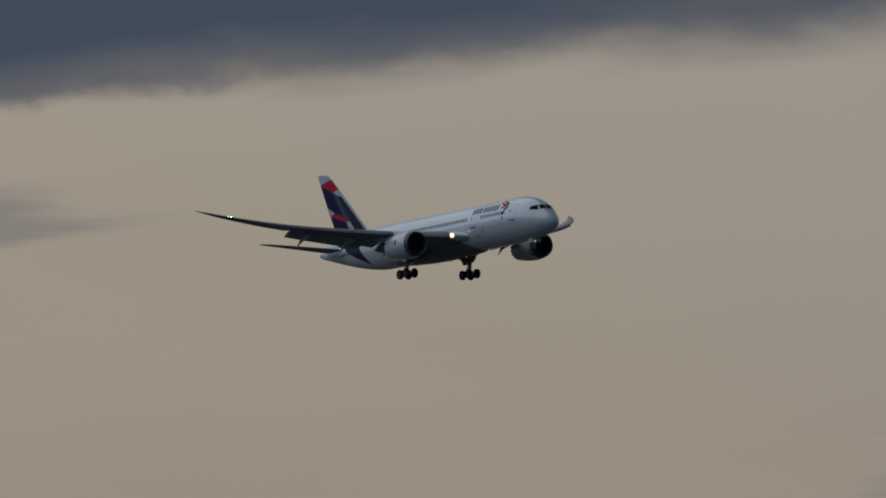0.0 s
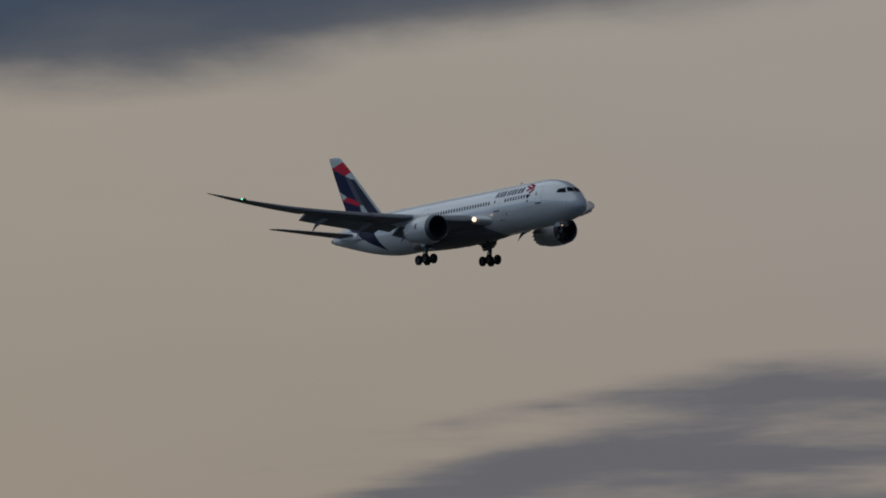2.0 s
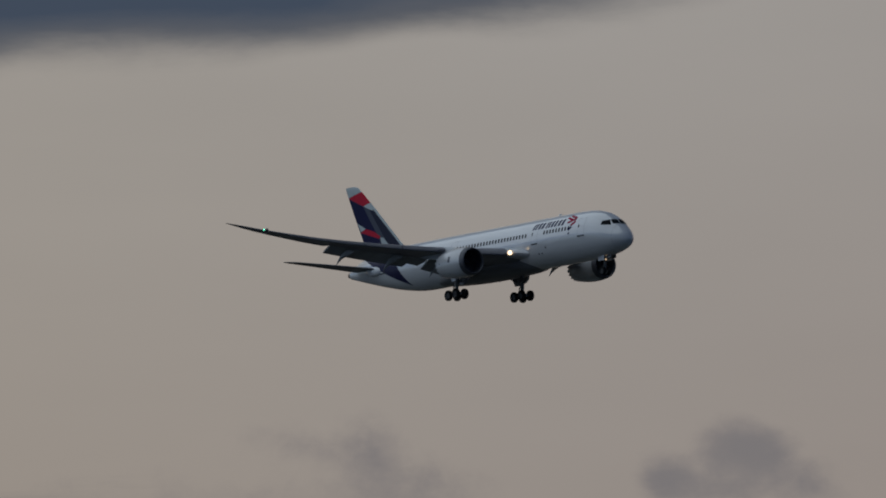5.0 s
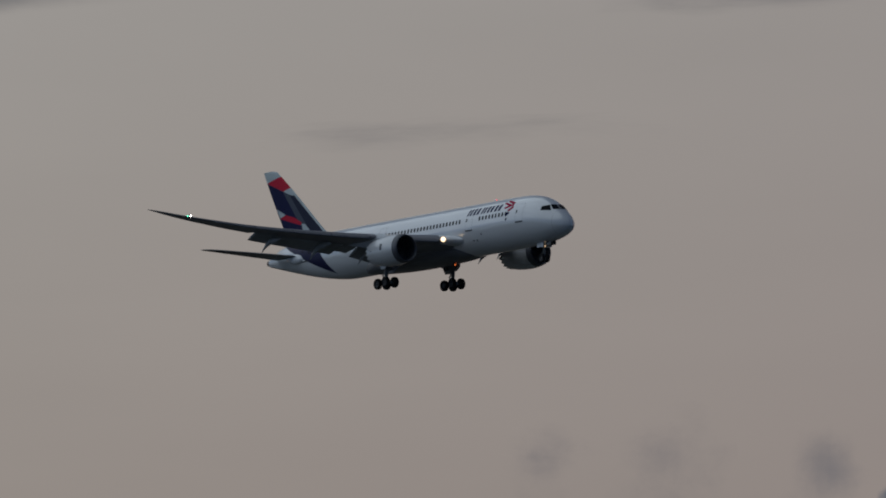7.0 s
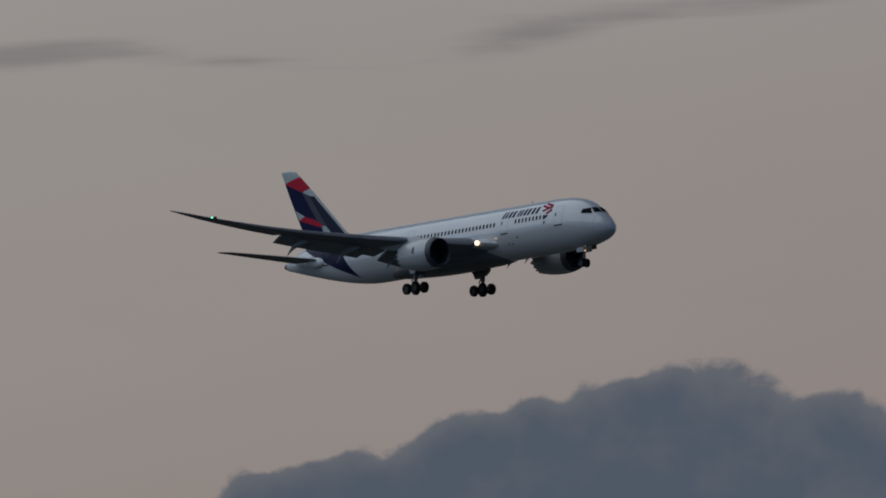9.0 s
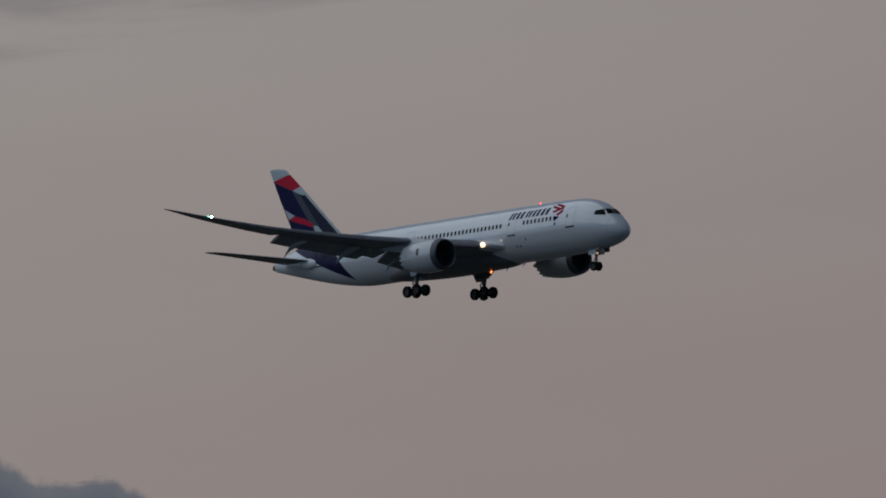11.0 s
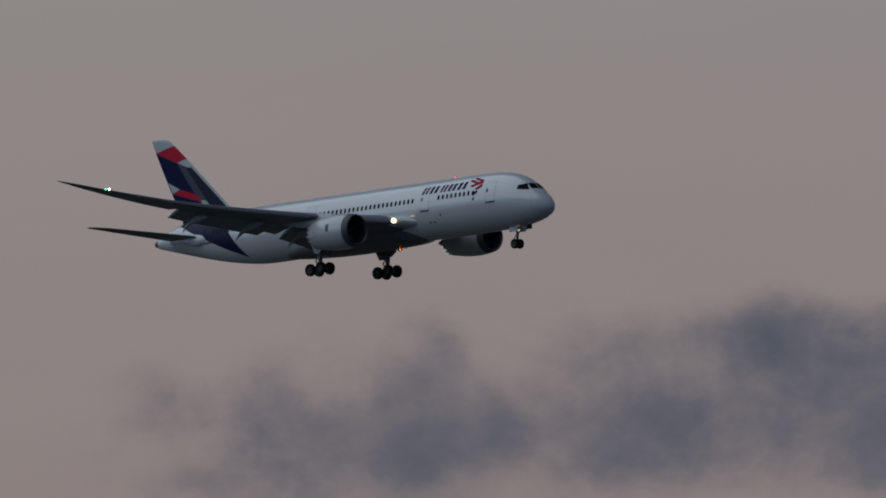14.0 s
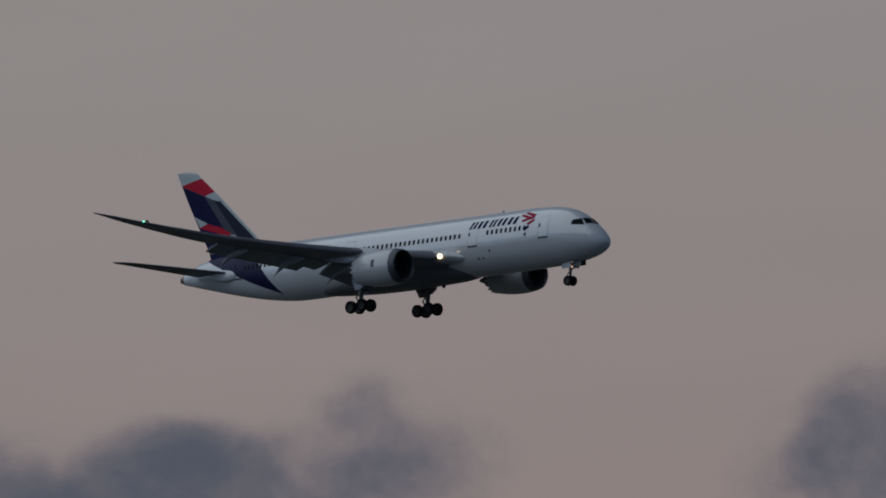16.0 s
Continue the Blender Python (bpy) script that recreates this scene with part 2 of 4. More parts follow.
def cloud(label, blobs, mat, r, step=0.03, pad=1.3, group=""):
    """A cloud from soft overlapping billows (azimuth, elevation, half width, half height, lean, weight); its sheet ends where it thins out."""
    a0 = min(b[0] - b[2] * pad - 0.1 for b in blobs)
    a1 = max(b[0] + b[2] * pad + 0.1 for b in blobs)
    e0 = min(b[1] - b[3] * pad - 0.2 for b in blobs)
    e1 = max(b[1] + b[3] * pad + 0.2 for b in blobs)
    A, E = np.meshgrid(np.arange(a0, a1 + step, step), np.arange(e0, e1 + step, step))
    keep = np.ones(A.shape)
    for a, e, w, h, lean, k in blobs:
        c, s = math.cos(radians(lean)), math.sin(radians(lean))
        x, y = (A - a) * c + (E - e) * s, -(A - a) * s + (E - e) * c
        q = np.sqrt((x / w) ** 2 + (y / h) ** 2)
        keep *= 1 - k * np.clip(1 - q / pad, 0, 1)
    T = (1 - keep) * 1.6
    bm = bmesh.new()
    ids = {}
    lay = bm.verts.layers.float.new("thickness")

    def vert(j, i):
        if (j, i) not in ids:
            v = bm.verts.new(on_sky(A[j, i], E[j, i], r - 60 * min(1, T[j, i]) - 25 * noise.noise((A[j, i] * 6, E[j, i] * 6, r))))
            v[lay] = T[j, i]
            ids[j, i] = v
        return ids[j, i]

    for j in range(A.shape[0] - 1):
        for i in range(A.shape[1] - 1):
            if T[j:j + 2, i:i + 2].max() > 0.004:
                bm.faces.new((vert(j, i), vert(j, i + 1), vert(j + 1, i + 1), vert(j + 1, i)))
    for f in bm.faces:
        f.smooth = True
    me = bpy.data.meshes.new("cloud")
    bm.to_mesh(me), bm.free()
    me.materials.append(mat)
    return tagged(new("cloud", me), label, "cloud", group, "stuff")


C_BAND = cloud_material("band_cloud", (0.052, 0.070, 0.103), (0.150, 0.145, 0.145), 2.0, (0.7, 2.4, 0.10), (0.50, 0.42), 1.0, (0.2, 0.9, 0.3), 1)
C_FRINGE = cloud_material("fringe_cloud", (0.085, 0.092, 0.112), (0.235, 0.210, 0.190), 4.2, (1.0, 1.5, 0.05), (0.75, 1.35), 0.9, (0.1, 1.1, 1.5), 7)
C_STREAK = cloud_material("streak_cloud", (0.105, 0.110, 0.132), (0.215, 0.195, 0.180), 2.4, (0.6, 4.5, 0.10), (1.15, 1.3), 0.88, (0.2, 1.1, 1.0), 2)
C_FAINT = cloud_material("faint_cloud", (0.150, 0.145, 0.158), (0.225, 0.200, 0.192), 4.5, (1.0, 1.2, 0.0), (0.9, 1.2), 0.70, (0.1, 1.1, 0.8), 3)
C_WISP = cloud_material("wisp_cloud", (0.150, 0.145, 0.155), (0.220, 0.208, 0.200), 2.0, (0.5, 3.6, 0.05), (0.8, 1.7), 0.55, (0.1, 1.0, 0.5), 4)
C_DARK = cloud_material("dark_cumulus", (0.078, 0.098, 0.130), (0.135, 0.140, 0.158), 6.5, (1, 1.1, 0.0), (0.36, 1.15), 1.0, (0.2, 1.5, 1.0), 5)
C_BANK = cloud_material("cumulus_bank", (0.062, 0.078, 0.112), (0.200, 0.171, 0.180), 4.2, (1, 1.15, 0.0), (1.05, 0.95), 0.9, (0.35, 1.5, 0.9), 6)

cloud("dark slate-grey stratus band with a soft sloping lower edge",
      [(150.5, 5.15, 1.6, 0.42, 5, 1), (149.2, 5.145, 1.4, 0.42, 5, 1), (147.8, 5.20, 1.4, 0.43, 5, 1), (146.4, 5.325, 1.3, 0.40, 5, 1), (145.1, 5.41, 1.3, 0.36, 4, 1),
       (143.9, 5.45, 1.2, 0.34, 3, 1), (142.6, 5.56, 1.0, 0.28, 3, 0.9)], C_BAND, 4640, 0.05)
fringe = [(149.42, 4.726, 0.241, 0.090, 0, 0.8), (149.14, 4.739, 0.195, 0.090, 0, 0.75), (148.91, 4.747, 0.165, 0.087, 0, 0.7), (148.70, 4.756, 0.165, 0.084, 0, 0.7),
          (148.47, 4.771, 0.165, 0.075, 3, 0.65), (148.26, 4.787, 0.165, 0.075, 5, 0.6), (148.02, 4.794, 0.180, 0.060, 7, 0.5)]
cloud("ragged mottled grey fringe under a stratus band", fringe, C_FRINGE, 4730, 0.02)
cloud("faint grey wisp of cloud in the haze", [(149.28, 4.37, 0.32, 0.075, -4, 0.75), (149.05, 4.33, 0.45, 0.035, -5, 0.5)], C_WISP, 4660, 0.02)
cloud("grey lens-shaped streak cloud with feathered edges",
      [(145.55, 3.88, 0.52, 0.09, -4, 0.88), (144.95, 3.82, 0.60, 0.045, 10, 0.75), (146.10, 3.86, 0.35, 0.035, -8, 0.5), (146.00, 3.74, 0.50, 0.055, -8, 0.8), (146.50, 3.63, 0.45, 0.07, -10, 0.8),
       (145.35, 3.70, 0.7, 0.03, 2, 0.5), (145.8, 3.54, 1.0, 0.06, -3, 0.7), (144.6, 3.68, 0.7, 0.03, 5, 0.5), (144.7, 3.56, 0.9, 0.05, 2, 0.45), (145.5, 3.68, 1.2, 0.24, -2, 0.48), (145.4, 3.77, 0.55, 0.08, 0, 0.5), (145.9, 3.66, 0.7, 0.09, -3, 0.5)], C_STREAK, 4620)
cloud("small faint mauve puff of cloud", [(144.10, 4.00, 0.22, 0.06, 14, 0.42), (143.90, 4.01, 0.09, 0.14, 0, 0.40), (144.27, 3.84, 0.6, 0.12, 0, 0.33), (143.77, 3.83, 0.2, 0.16, 0, 0.33)], C_FAINT, 4630)
puff = [(142.92, 3.960, 0.113, 0.075, 0, 0.75), (142.82, 3.919, 0.083, 0.068, 0, 0.55), (143.12, 3.876, 0.075, 0.068, 0, 0.6), (142.95, 3.848, 0.226, 0.090, 0, 0.6),
        (142.72, 3.841, 0.105, 0.068, 0, 0.4)]
cloud("soft grey cumulus puff with a rounded top", puff, C_FAINT, 4625, 0.02)
cloud("thin grey wisp streak high in the haze", [(140.55, 5.19, 0.50, 0.042, -3, 0.75), (139.9, 5.16, 0.6, 0.03, 5, 0.5)], C_WISP, 4655)
cloud("faint thin grey wisp streak in the haze", [(141.50, 4.85, 0.55, 0.04, 0, 0.45)], C_WISP, 4655)
cloud("thin grey wisp streak high in the haze", [(139.15, 5.20, 0.35, 0.05, -8, 0.65), (138.4, 5.28, 0.5, 0.05, -4, 0.5)], C_WISP, 4655)
cloud("grey wisp of cloud high in the haze", [(137.7, 5.48, 0.9, 0.11, -2, 0.8), (136.6, 5.46, 0.6, 0.08, 0, 0.6)], C_WISP, 4655)
cloud("small faint mauve puffs of cloud", [(141.25, 3.98, 0.14, 0.10, 0, 0.5), (140.92, 3.98, 0.16, 0.12, 0, 0.5), (140.48, 3.93, 0.09, 0.10, 0, 0.65), (141.0, 3.80, 0.6, 0.10, 0, 0.4)], C_FAINT, 4630)
shelf = [(139.91, 3.961, 0.083, 0.087, 0, 1), (139.81, 3.980, 0.113, 0.093, 0, 1), (139.69, 3.999, 0.113, 0.093, 0, 1), (139.57, 3.964, 0.135, 0.093, 0, 1),
         (139.47, 4.006, 0.105, 0.113, 0, 1), (139.41, 4.079, 0.090, 0.098, 0, 1), (139.34, 4.107, 0.090, 0.090, 0, 1), (139.26, 4.089, 0.090, 0.099, 0, 1),
         (139.18, 4.146, 0.068, 0.090, 0, 1), (139.11, 4.114, 0.090, 0.090, 0, 1), (139.02, 4.148, 0.090, 0.108, 0, 1), (138.93, 4.160, 0.090, 0.108, 0, 1),
         (138.83, 4.194, 0.083, 0.105, 0, 1)]
body = [(139.27, 3.894, 0.632, 0.211, 0, 1), (138.96, 4.003, 0.391, 0.211, 0, 1), (138.70, 4.114, 0.241, 0.165, 0, 1), (138.59, 3.945, 0.451, 0.226, 0, 1),
        (140.12, 3.852, 0.165, 0.051, 0, 0.9), (140.21, 3.835, 0.135, 0.045, 0, 0.8), (140.03, 3.911, 0.072, 0.075, 0, 1), (139.96, 3.976, 0.068, 0.093, 0, 1)]
body += [(138.38, 4.09, 0.14, 0.12, 0, 1), (138.2, 4.00, 0.22, 0.12, 0, 1), (138.0, 4.05, 0.10, 0.08, 20, 0.9), (138.8, 3.6, 1.5, 0.30, 0, 1)]
cloud("large dark blue-grey cumulus with a crisp billowing top", shelf + body, C_DARK, 4600, 0.015)
left_run = [(133.82, 4.405, 0.174, 0.131, 0, 0.36), (133.60, 4.349, 0.131, 0.153, 0, 0.38), (133.77, 4.184, 0.153, 0.065, 0, 0.4), (133.41, 4.265, 0.262, 0.131, 0, 0.34),
            (133.55, 4.211, 0.632, 0.316, 0, 0.42), (133.14, 4.432, 0.142, 0.164, 0, 0.5), (133.07, 4.503, 0.076, 0.076, 0, 0.3), (132.93, 4.294, 0.164, 0.109, -20, 0.55),
            (133.17, 4.219, 0.109, 0.083, 0, 0.55), (132.62, 4.467, 0.283, 0.120, 0, 0.22), (132.48, 4.235, 0.305, 0.153, 0, 0.26), (132.68, 4.177, 0.131, 0.076, 0, 0.4),
            (133.03, 4.246, 0.632, 0.361, 0, 0.45), (132.48, 4.250, 0.571, 0.361, 0, 0.27)]
middle_run = [(132.24, 4.521, 0.196, 0.131, 0, 0.42), (132.03, 4.413, 0.327, 0.164, 0, 0.6), (132.12, 4.530, 0.196, 0.098, 0, 0.35), (131.81, 4.529, 0.098, 0.109, 30, 0.42),
              (131.76, 4.369, 0.196, 0.164, 0, 0.6), (131.65, 4.220, 0.502, 0.196, 0, 0.9), (132.45, 4.291, 0.262, 0.109, 0, 0.35), (132.56, 4.522, 0.196, 0.076, 0, 0.25),
              (131.85, 4.245, 0.782, 0.346, 0, 0.5)]
dome_run = [(131.19, 4.377, 0.244, 0.166, 0, 0.85), (131.28, 4.441, 0.156, 0.088, 0, 0.45), (131.11, 4.440, 0.137, 0.082, 0, 0.5), (130.96, 4.380, 0.088, 0.117, 0, 0.5),
            (131.20, 4.181, 0.450, 0.195, 0, 0.9), (130.87, 4.164, 0.215, 0.137, 0, 0.6), (130.68, 4.555, 0.120, 0.098, 0, 0.36), (130.61, 4.454, 0.218, 0.164, 0, 0.38),
            (130.45, 4.340, 0.174, 0.153, 0, 0.34), (130.70, 4.307, 0.283, 0.174, 0, 0.42), (130.70, 4.337, 0.496, 0.271, 0, 0.34)]
end_run = [(129.40, 4.474, 0.109, 0.098, 0, 0.38), (129.48, 4.343, 0.092, 0.087, 0, 0.5), (129.33, 4.388, 0.196, 0.196, 0, 0.38), (129.55, 4.264, 0.240, 0.131, 0, 0.32),
           (129.19, 4.305, 0.305, 0.305, 0, 0.7), (129.06, 4.449, 0.196, 0.174, 0, 0.6), (129.37, 4.284, 0.361, 0.286, 0, 0.4)]
cloud("broken bank of soft grey-mauve cumulus", left_run + middle_run + dome_run, C_BANK, 4600, 0.018)
cloud("soft grey cumulus with a rounded shoulder", end_run, C_BANK, 4610, 0.018)

# flat evening ground
gm, gn, gl, gp = nodes_of("dusk_ground")
gco = gn.new("ShaderNodeTexCoord").outputs["Object"]
gf = noisen(gn, gl, gco, 0.004, 8, 0.65)
gf2 = noisen(gn, gl, gco, 0.05, 5)
gl.new(mixc(gn, gl, mathn(gn, gl, "MULTIPLY", mathn(gn, gl, "ADD", gf, gf2), 0.5), (0.020, 0.024, 0.020), (0.050, 0.050, 0.046)), gp.inputs["Base Color"])
gp.inputs["Roughness"].default_value = 0.95
bm = bmesh.new()
bmesh.ops.create_grid(bm, x_segments=48, y_segments=48, size=4950)
for v in bm.verts:
    v.co.z = min(0.0, 1.2 * noise.noise(v.co * 0.002) - 0.6) if v.co.length > 300 else 0.0
me = bpy.data.meshes.new("ground")
bm.to_mesh(me), bm.free()
me.materials.append(gm)
tagged(new("ground", me), "flat grassy ground in dusk light", "ground", kind="structure")


# ---------------------------------------------------------------- the aircraft
# body axes: x forward, y to port, z up; stations count metres aft of the nose, 28 m at the origin
def at(s, y, z):
    return Vector((28.0 - s, y, z))


def part(name, bm, material, parent, label="", sharp=35):
    me = bpy.data.meshes.new(name)
    bmesh.ops.remove_doubles(bm, verts=bm.verts, dist=1e-5)
    bmesh.ops.recalc_face_normals(bm, faces=bm.faces)
    for f in bm.faces:
        f.smooth = True
    bm.to_mesh(me), bm.free()
    me.set_sharp_from_angle(angle=radians(sharp))
    me.materials.append(material)
    ob = new(name, me)
    ob.parent = parent
    if label:
        ob["label"] = label
    return ob


def loft(rings, close=True, caps=(True, True), bm=None):
    bm = bm or bmesh.new()
    vs = [[bm.verts.new(p) for p in r] for r in rings]
    n = len(rings[0])
    for a, b in zip(vs, vs[1:]):
        for i in range(n if close else n - 1):
            j = (i + 1) % n
            bm.faces.new((a[i], a[j], b[j], b[i]))
    if caps[0]:
        bm.faces.new(vs[0])
    if caps[1]:
        bm.faces.new(vs[-1][::-1])
    return bm


def tube(pts, radii, seg=12, bm=None):
    """A round bar through points."""
    rings = []
    for i, p in enumerate(pts):
        d = (Vector(pts[min(i + 1, len(pts) - 1)]) - Vector(pts[max(i - 1, 0)])).normalized()
        u = d.orthogonal().normalized()
        w = d.cross(u)
        r = radii[i] if isinstance(radii, (list, tuple)) else radii
        rings.append([Vector(p) + (u * math.cos(k * math.tau / seg) + w * math.sin(k * math.tau / seg)) * r for k in range(seg)])
    return loft(rings, bm=bm)


def spun(profile, centre, axis="x", seg=48, bm=None, caps=(False, False)):
    """A turned form: (along, radius) pairs about an axis through centre."""
    rings = []
    for a, r in profile:
        ring = []
        for k in range(seg):
            c, s = math.cos(k * math.tau / seg) * r, math.sin(k * math.tau / seg) * r
            ring.append(Vector(centre) + (Vector((a, c, s)) if axis == "x" else Vector((c, a, s))))
        rings.append(ring)
    return loft(rings, caps=caps, bm=bm)


def box(a, b, bm=None, bevel=0.0):
    bm = bm or bmesh.new()
    got = bmesh.ops.create_cube(bm, size=1)
    for v in got["verts"]:
        v.co = Vector([(p + q) / 2 + c * (q - p) for p, q, c in zip(a, b, v.co)])
    if bevel:
        bmesh.ops.bevel(bm, geom=[e for e in bm.edges], offset=bevel, segments=2, affect="EDGES")
    return bm


def curve_through(table, s):
    """Smooth values between the rows of a table keyed by its first column."""
    i = max(1, min(len(table) - 1, next((k for k, r in enumerate(table) if r[0] > s), len(table) - 1)))
    p1, p2 = table[i - 1], table[i]
    p0, p3 = table[max(i - 2, 0)], table[min(i + 1, len(table) - 1)]
    h = p2[0] - p1[0]
    u = (s - p1[0]) / h
    out = []
    for k in range(1, len(p1)):
        m1 = (p2[k] - p0[k]) / (p2[0] - p0[0]) if p2[0] > p0[0] else 0
        m2 = (p3[k] - p1[k]) / (p3[0] - p1[0]) if p3[0] > p1[0] else 0
        out.append((2 * u ** 3 - 3 * u * u + 1) * p1[k] + (u ** 3 - 2 * u * u + u) * h * m1 + (3 * u * u - 2 * u ** 3) * p2[k] + (u ** 3 - u * u) * h * m2)
    return out


# station, crown height, keel height, half width
HULL = [(-0.24, -1.06, -1.18, 0.06), (-0.12, -0.72, -1.48, 0.44), (0.12, -0.34, -1.76, 0.82), (0.62, 0.18, -2.05, 1.28), (1.38, 0.84, -2.34, 1.73),
        (2.32, 1.60, -2.56, 2.11), (3.25, 2.20, -2.71, 2.38), (4.3, 2.62, -2.83, 2.58), (5.8, 2.94, -2.90, 2.75), (8.0, 3.08, -2.95, 2.85), (10.5, 3.10, -2.97, 2.885),
        (20.0, 3.10, -2.97, 2.885), (36.0, 3.09, -2.97, 2.885), (38.5, 3.08, -2.98, 2.87), (41.0, 3.06, -2.92, 2.76), (44.0, 3.02, -2.56, 2.46), (47.0, 2.90, -2.02, 2.02),
        (50.0, 2.64, -1.34, 1.50), (53.0, 2.12, -0.60, 0.94), (55.0, 1.48, -0.08, 0.53), (55.7, 1.14, 0.09, 0.38)]


def hull(s, ang):
    """Point of the fuselage skin at a station; ang in degrees from the crown towards starboard."""
    top, low, w = curve_through(HULL, s)
    zc, h = (top + low) / 2, (top - low) / 2
    a = radians(ang)
    return at(s, -math.sin(a) * w, zc + math.cos(a) * h)


def hull_angle(s, z):
    top, low, w = curve_through(HULL, s)
    zc, h = (top + low) / 2, (top - low) / 2
    return math.degrees(math.acos(max(-1, min(1, (z - zc) / h))))


def skin_patch(pts, lift, side=1, cuts=4, bm=None):
    """A quad of (station, height) corners laid on the fuselage skin, lifted by some metres."""
    bm = bm or bmesh.new()
    g = []
    for j in range(cuts + 1):
        v = j / cuts
        row = []
        for i in range(cuts + 1):
            u = i / cuts
            s = (pts[0][0] * (1 - u) + pts[1][0] * u) * (1 - v) + (pts[3][0] * (1 - u) + pts[2][0] * u) * v
            z = (pts[0][1] * (1 - u) + pts[1][1] * u) * (1 - v) + (pts[3][1] * (1 - u) + pts[2][1] * u) * v
            a = hull_angle(s, z)
            p = hull(s, a)
            e = 0.05
            nrm = (hull(s + e, a) - hull(s - e, a)).cross(hull(s, a + 1) - hull(s, a - 1)).normalized()
            if nrm.y > 0:
                nrm = -nrm
            p = p + nrm * lift
            row.append(bm.verts.new((p.x, p.y * side, p.z)))
        g.append(row)
    for j in range(cuts):
        for i in range(cuts):
            bm.faces.new((g[j][i], g[j][i + 1], g[j + 1][i + 1], g[j + 1][i]))
    return bm


def crown_patch(pts, lift, side, cuts=6):
    """A quad of (station, angle from the crown) corners laid on the skin near the centre line."""
    bm = bmesh.new()
    g = []
    for j in range(cuts + 1):
        v = j / cuts
        row = []
        for i in range(cuts + 1):
            u = i / cuts
            s, a = [(p * (1 - u) + q * u) * (1 - v) + (r * (1 - u) + t * u) * v for p, q, r, t in zip(pts[0], pts[1], pts[3], pts[2])]
            p = hull(s, a)
            row.append(bm.verts.new((p.x + lift * 0.7, (p.y - lift * math.sin(radians(a))) * side, p.z + lift * 0.7)))
        g.append(row)
    for j in range(cuts):
        for i in range(cuts):
            bm.faces.new((g[j][i], g[j][i + 1], g[j + 1][i + 1], g[j + 1][i]))
    return bm


plane = tagged(new("airliner"), "white twin-engine wide-body airliner with navy and red tail, gear down", "aircraft")

# fuselage
stations = [-0.24, -0.2, -0.12, 0.0, 0.12, 0.35, 0.62, 1.0, 1.38, 1.9, 2.4, 2.9, 3.3, 3.8, 4.3, 5.0, 5.8, 6.8, 8.0, 9.2, 10.5] + list(range(12, 37, 2)) + [37, 38.5, 39.7, 41, 42.5, 44, 45.5, 47, 48.5, 50, 51.5, 53, 54, 55, 55.7]
part("fuselage", loft([[hull(s, k * 360 / 56) for k in range(56)] for s in stations]), M_FUSELAGE, plane)
# tail cone with the small exhaust
part("tailcone", loft([[at(s, math.cos(k * math.tau / 24) * w, zc + math.sin(k * math.tau / 24) * h) for k in range(24)]
                       for s, zc, w, h in ((55.69, 0.615, 0.385, 0.53), (56.0, 0.62, 0.28, 0.36), (56.28, 0.60, 0.22, 0.27), (56.28, 0.60, 0.16, 0.20), (55.9, 0.60, 0.15, 0.18))]), M_APU, plane, "dark metal exhaust cone")
# wing-to-body fairing
FAIR = [(15.6, -2.5, 0.4, 0.2), (17.0, -2.1, 1.5, 0.85), (19.0, -1.95, 2.35, 1.20), (22.0, -1.85, 3.0, 1.38), (26.0, -1.85, 3.3, 1.45), (30.0, -1.85, 3.2, 1.42), (33.0, -1.95, 2.8, 1.20), (35.5, -2.2, 1.9, 0.80), (37.5, -2.55, 0.5, 0.2)]
rings = []
for k in range(37):
    s = 15.6 + (37.5 - 15.6) * k / 36
    zc, w, h = curve_through(FAIR, s)
    rings.append([at(s, math.copysign(abs(math.cos(a)) ** 0.75, math.cos(a)) * w, zc + math.copysign(abs(math.sin(a)) ** 0.85, math.sin(a)) * h) for a in [i * math.tau / 40 for i in range(40)]])
part("belly_fairing", loft(rings), M_BELLY, plane, "grey wing-to-body fairing, darkened for wing shade")

# wing: span, leading edge station, chord, height, thickness ratio
WING = [(1.5, 17.7, 13.8, -1.30, 0.14), (2.7, 17.95, 13.05, -1.16, 0.14), (4.0, 18.40, 12.2, -0.92, 0.132), (6.8, 20.45, 10.1, -0.58, 0.12), (9.9, 22.6, 8.3, -0.22, 0.11), (14.0, 25.6, 7.1, 0.36, 0.10),
        (18.3, 28.8, 5.9, 1.06, 0.09), (22.0, 31.5, 4.75, 1.78, 0.085), (24.5, 33.4, 3.85, 2.40, 0.08), (26.5, 35.1, 2.95, 2.98, 0.08), (27.9, 36.9, 2.1, 3.54, 0.08), (28.9, 38.5, 1.4, 4.05, 0.08), (29.75, 40.6, 0.35, 4.62, 0.08)]


def foil(c, tc, cut=1.0, n=13, nose=0.0):
    """Airfoil outline from the trailing edge over the top to the nose and back below: (along chord, height)."""
    xs = [cut - (cut - nose) * (0.5 - 0.5 * math.cos(math.pi * k / (n - 1))) for k in range(n)]

    def half(x):
        return 5 * tc * (0.2969 * math.sqrt(max(x, 0)) - 0.126 * x - 0.3516 * x * x + 0.2843 * x ** 3 - 0.1026 * x ** 4)

    def camber(x):
        return 0.02 * (2 * 0.4 * x - x * x) / 0.16 if x < 0.4 else 0.02 * (0.2 + 0.8 * x - x * x) / 0.36
    up = [(x * c, (camber(x) + half(x)) * c) for x in xs]
    dn = [(x * c, (camber(x) - half(x)) * c) for x in xs[::-1][1:]]
    return up + dn


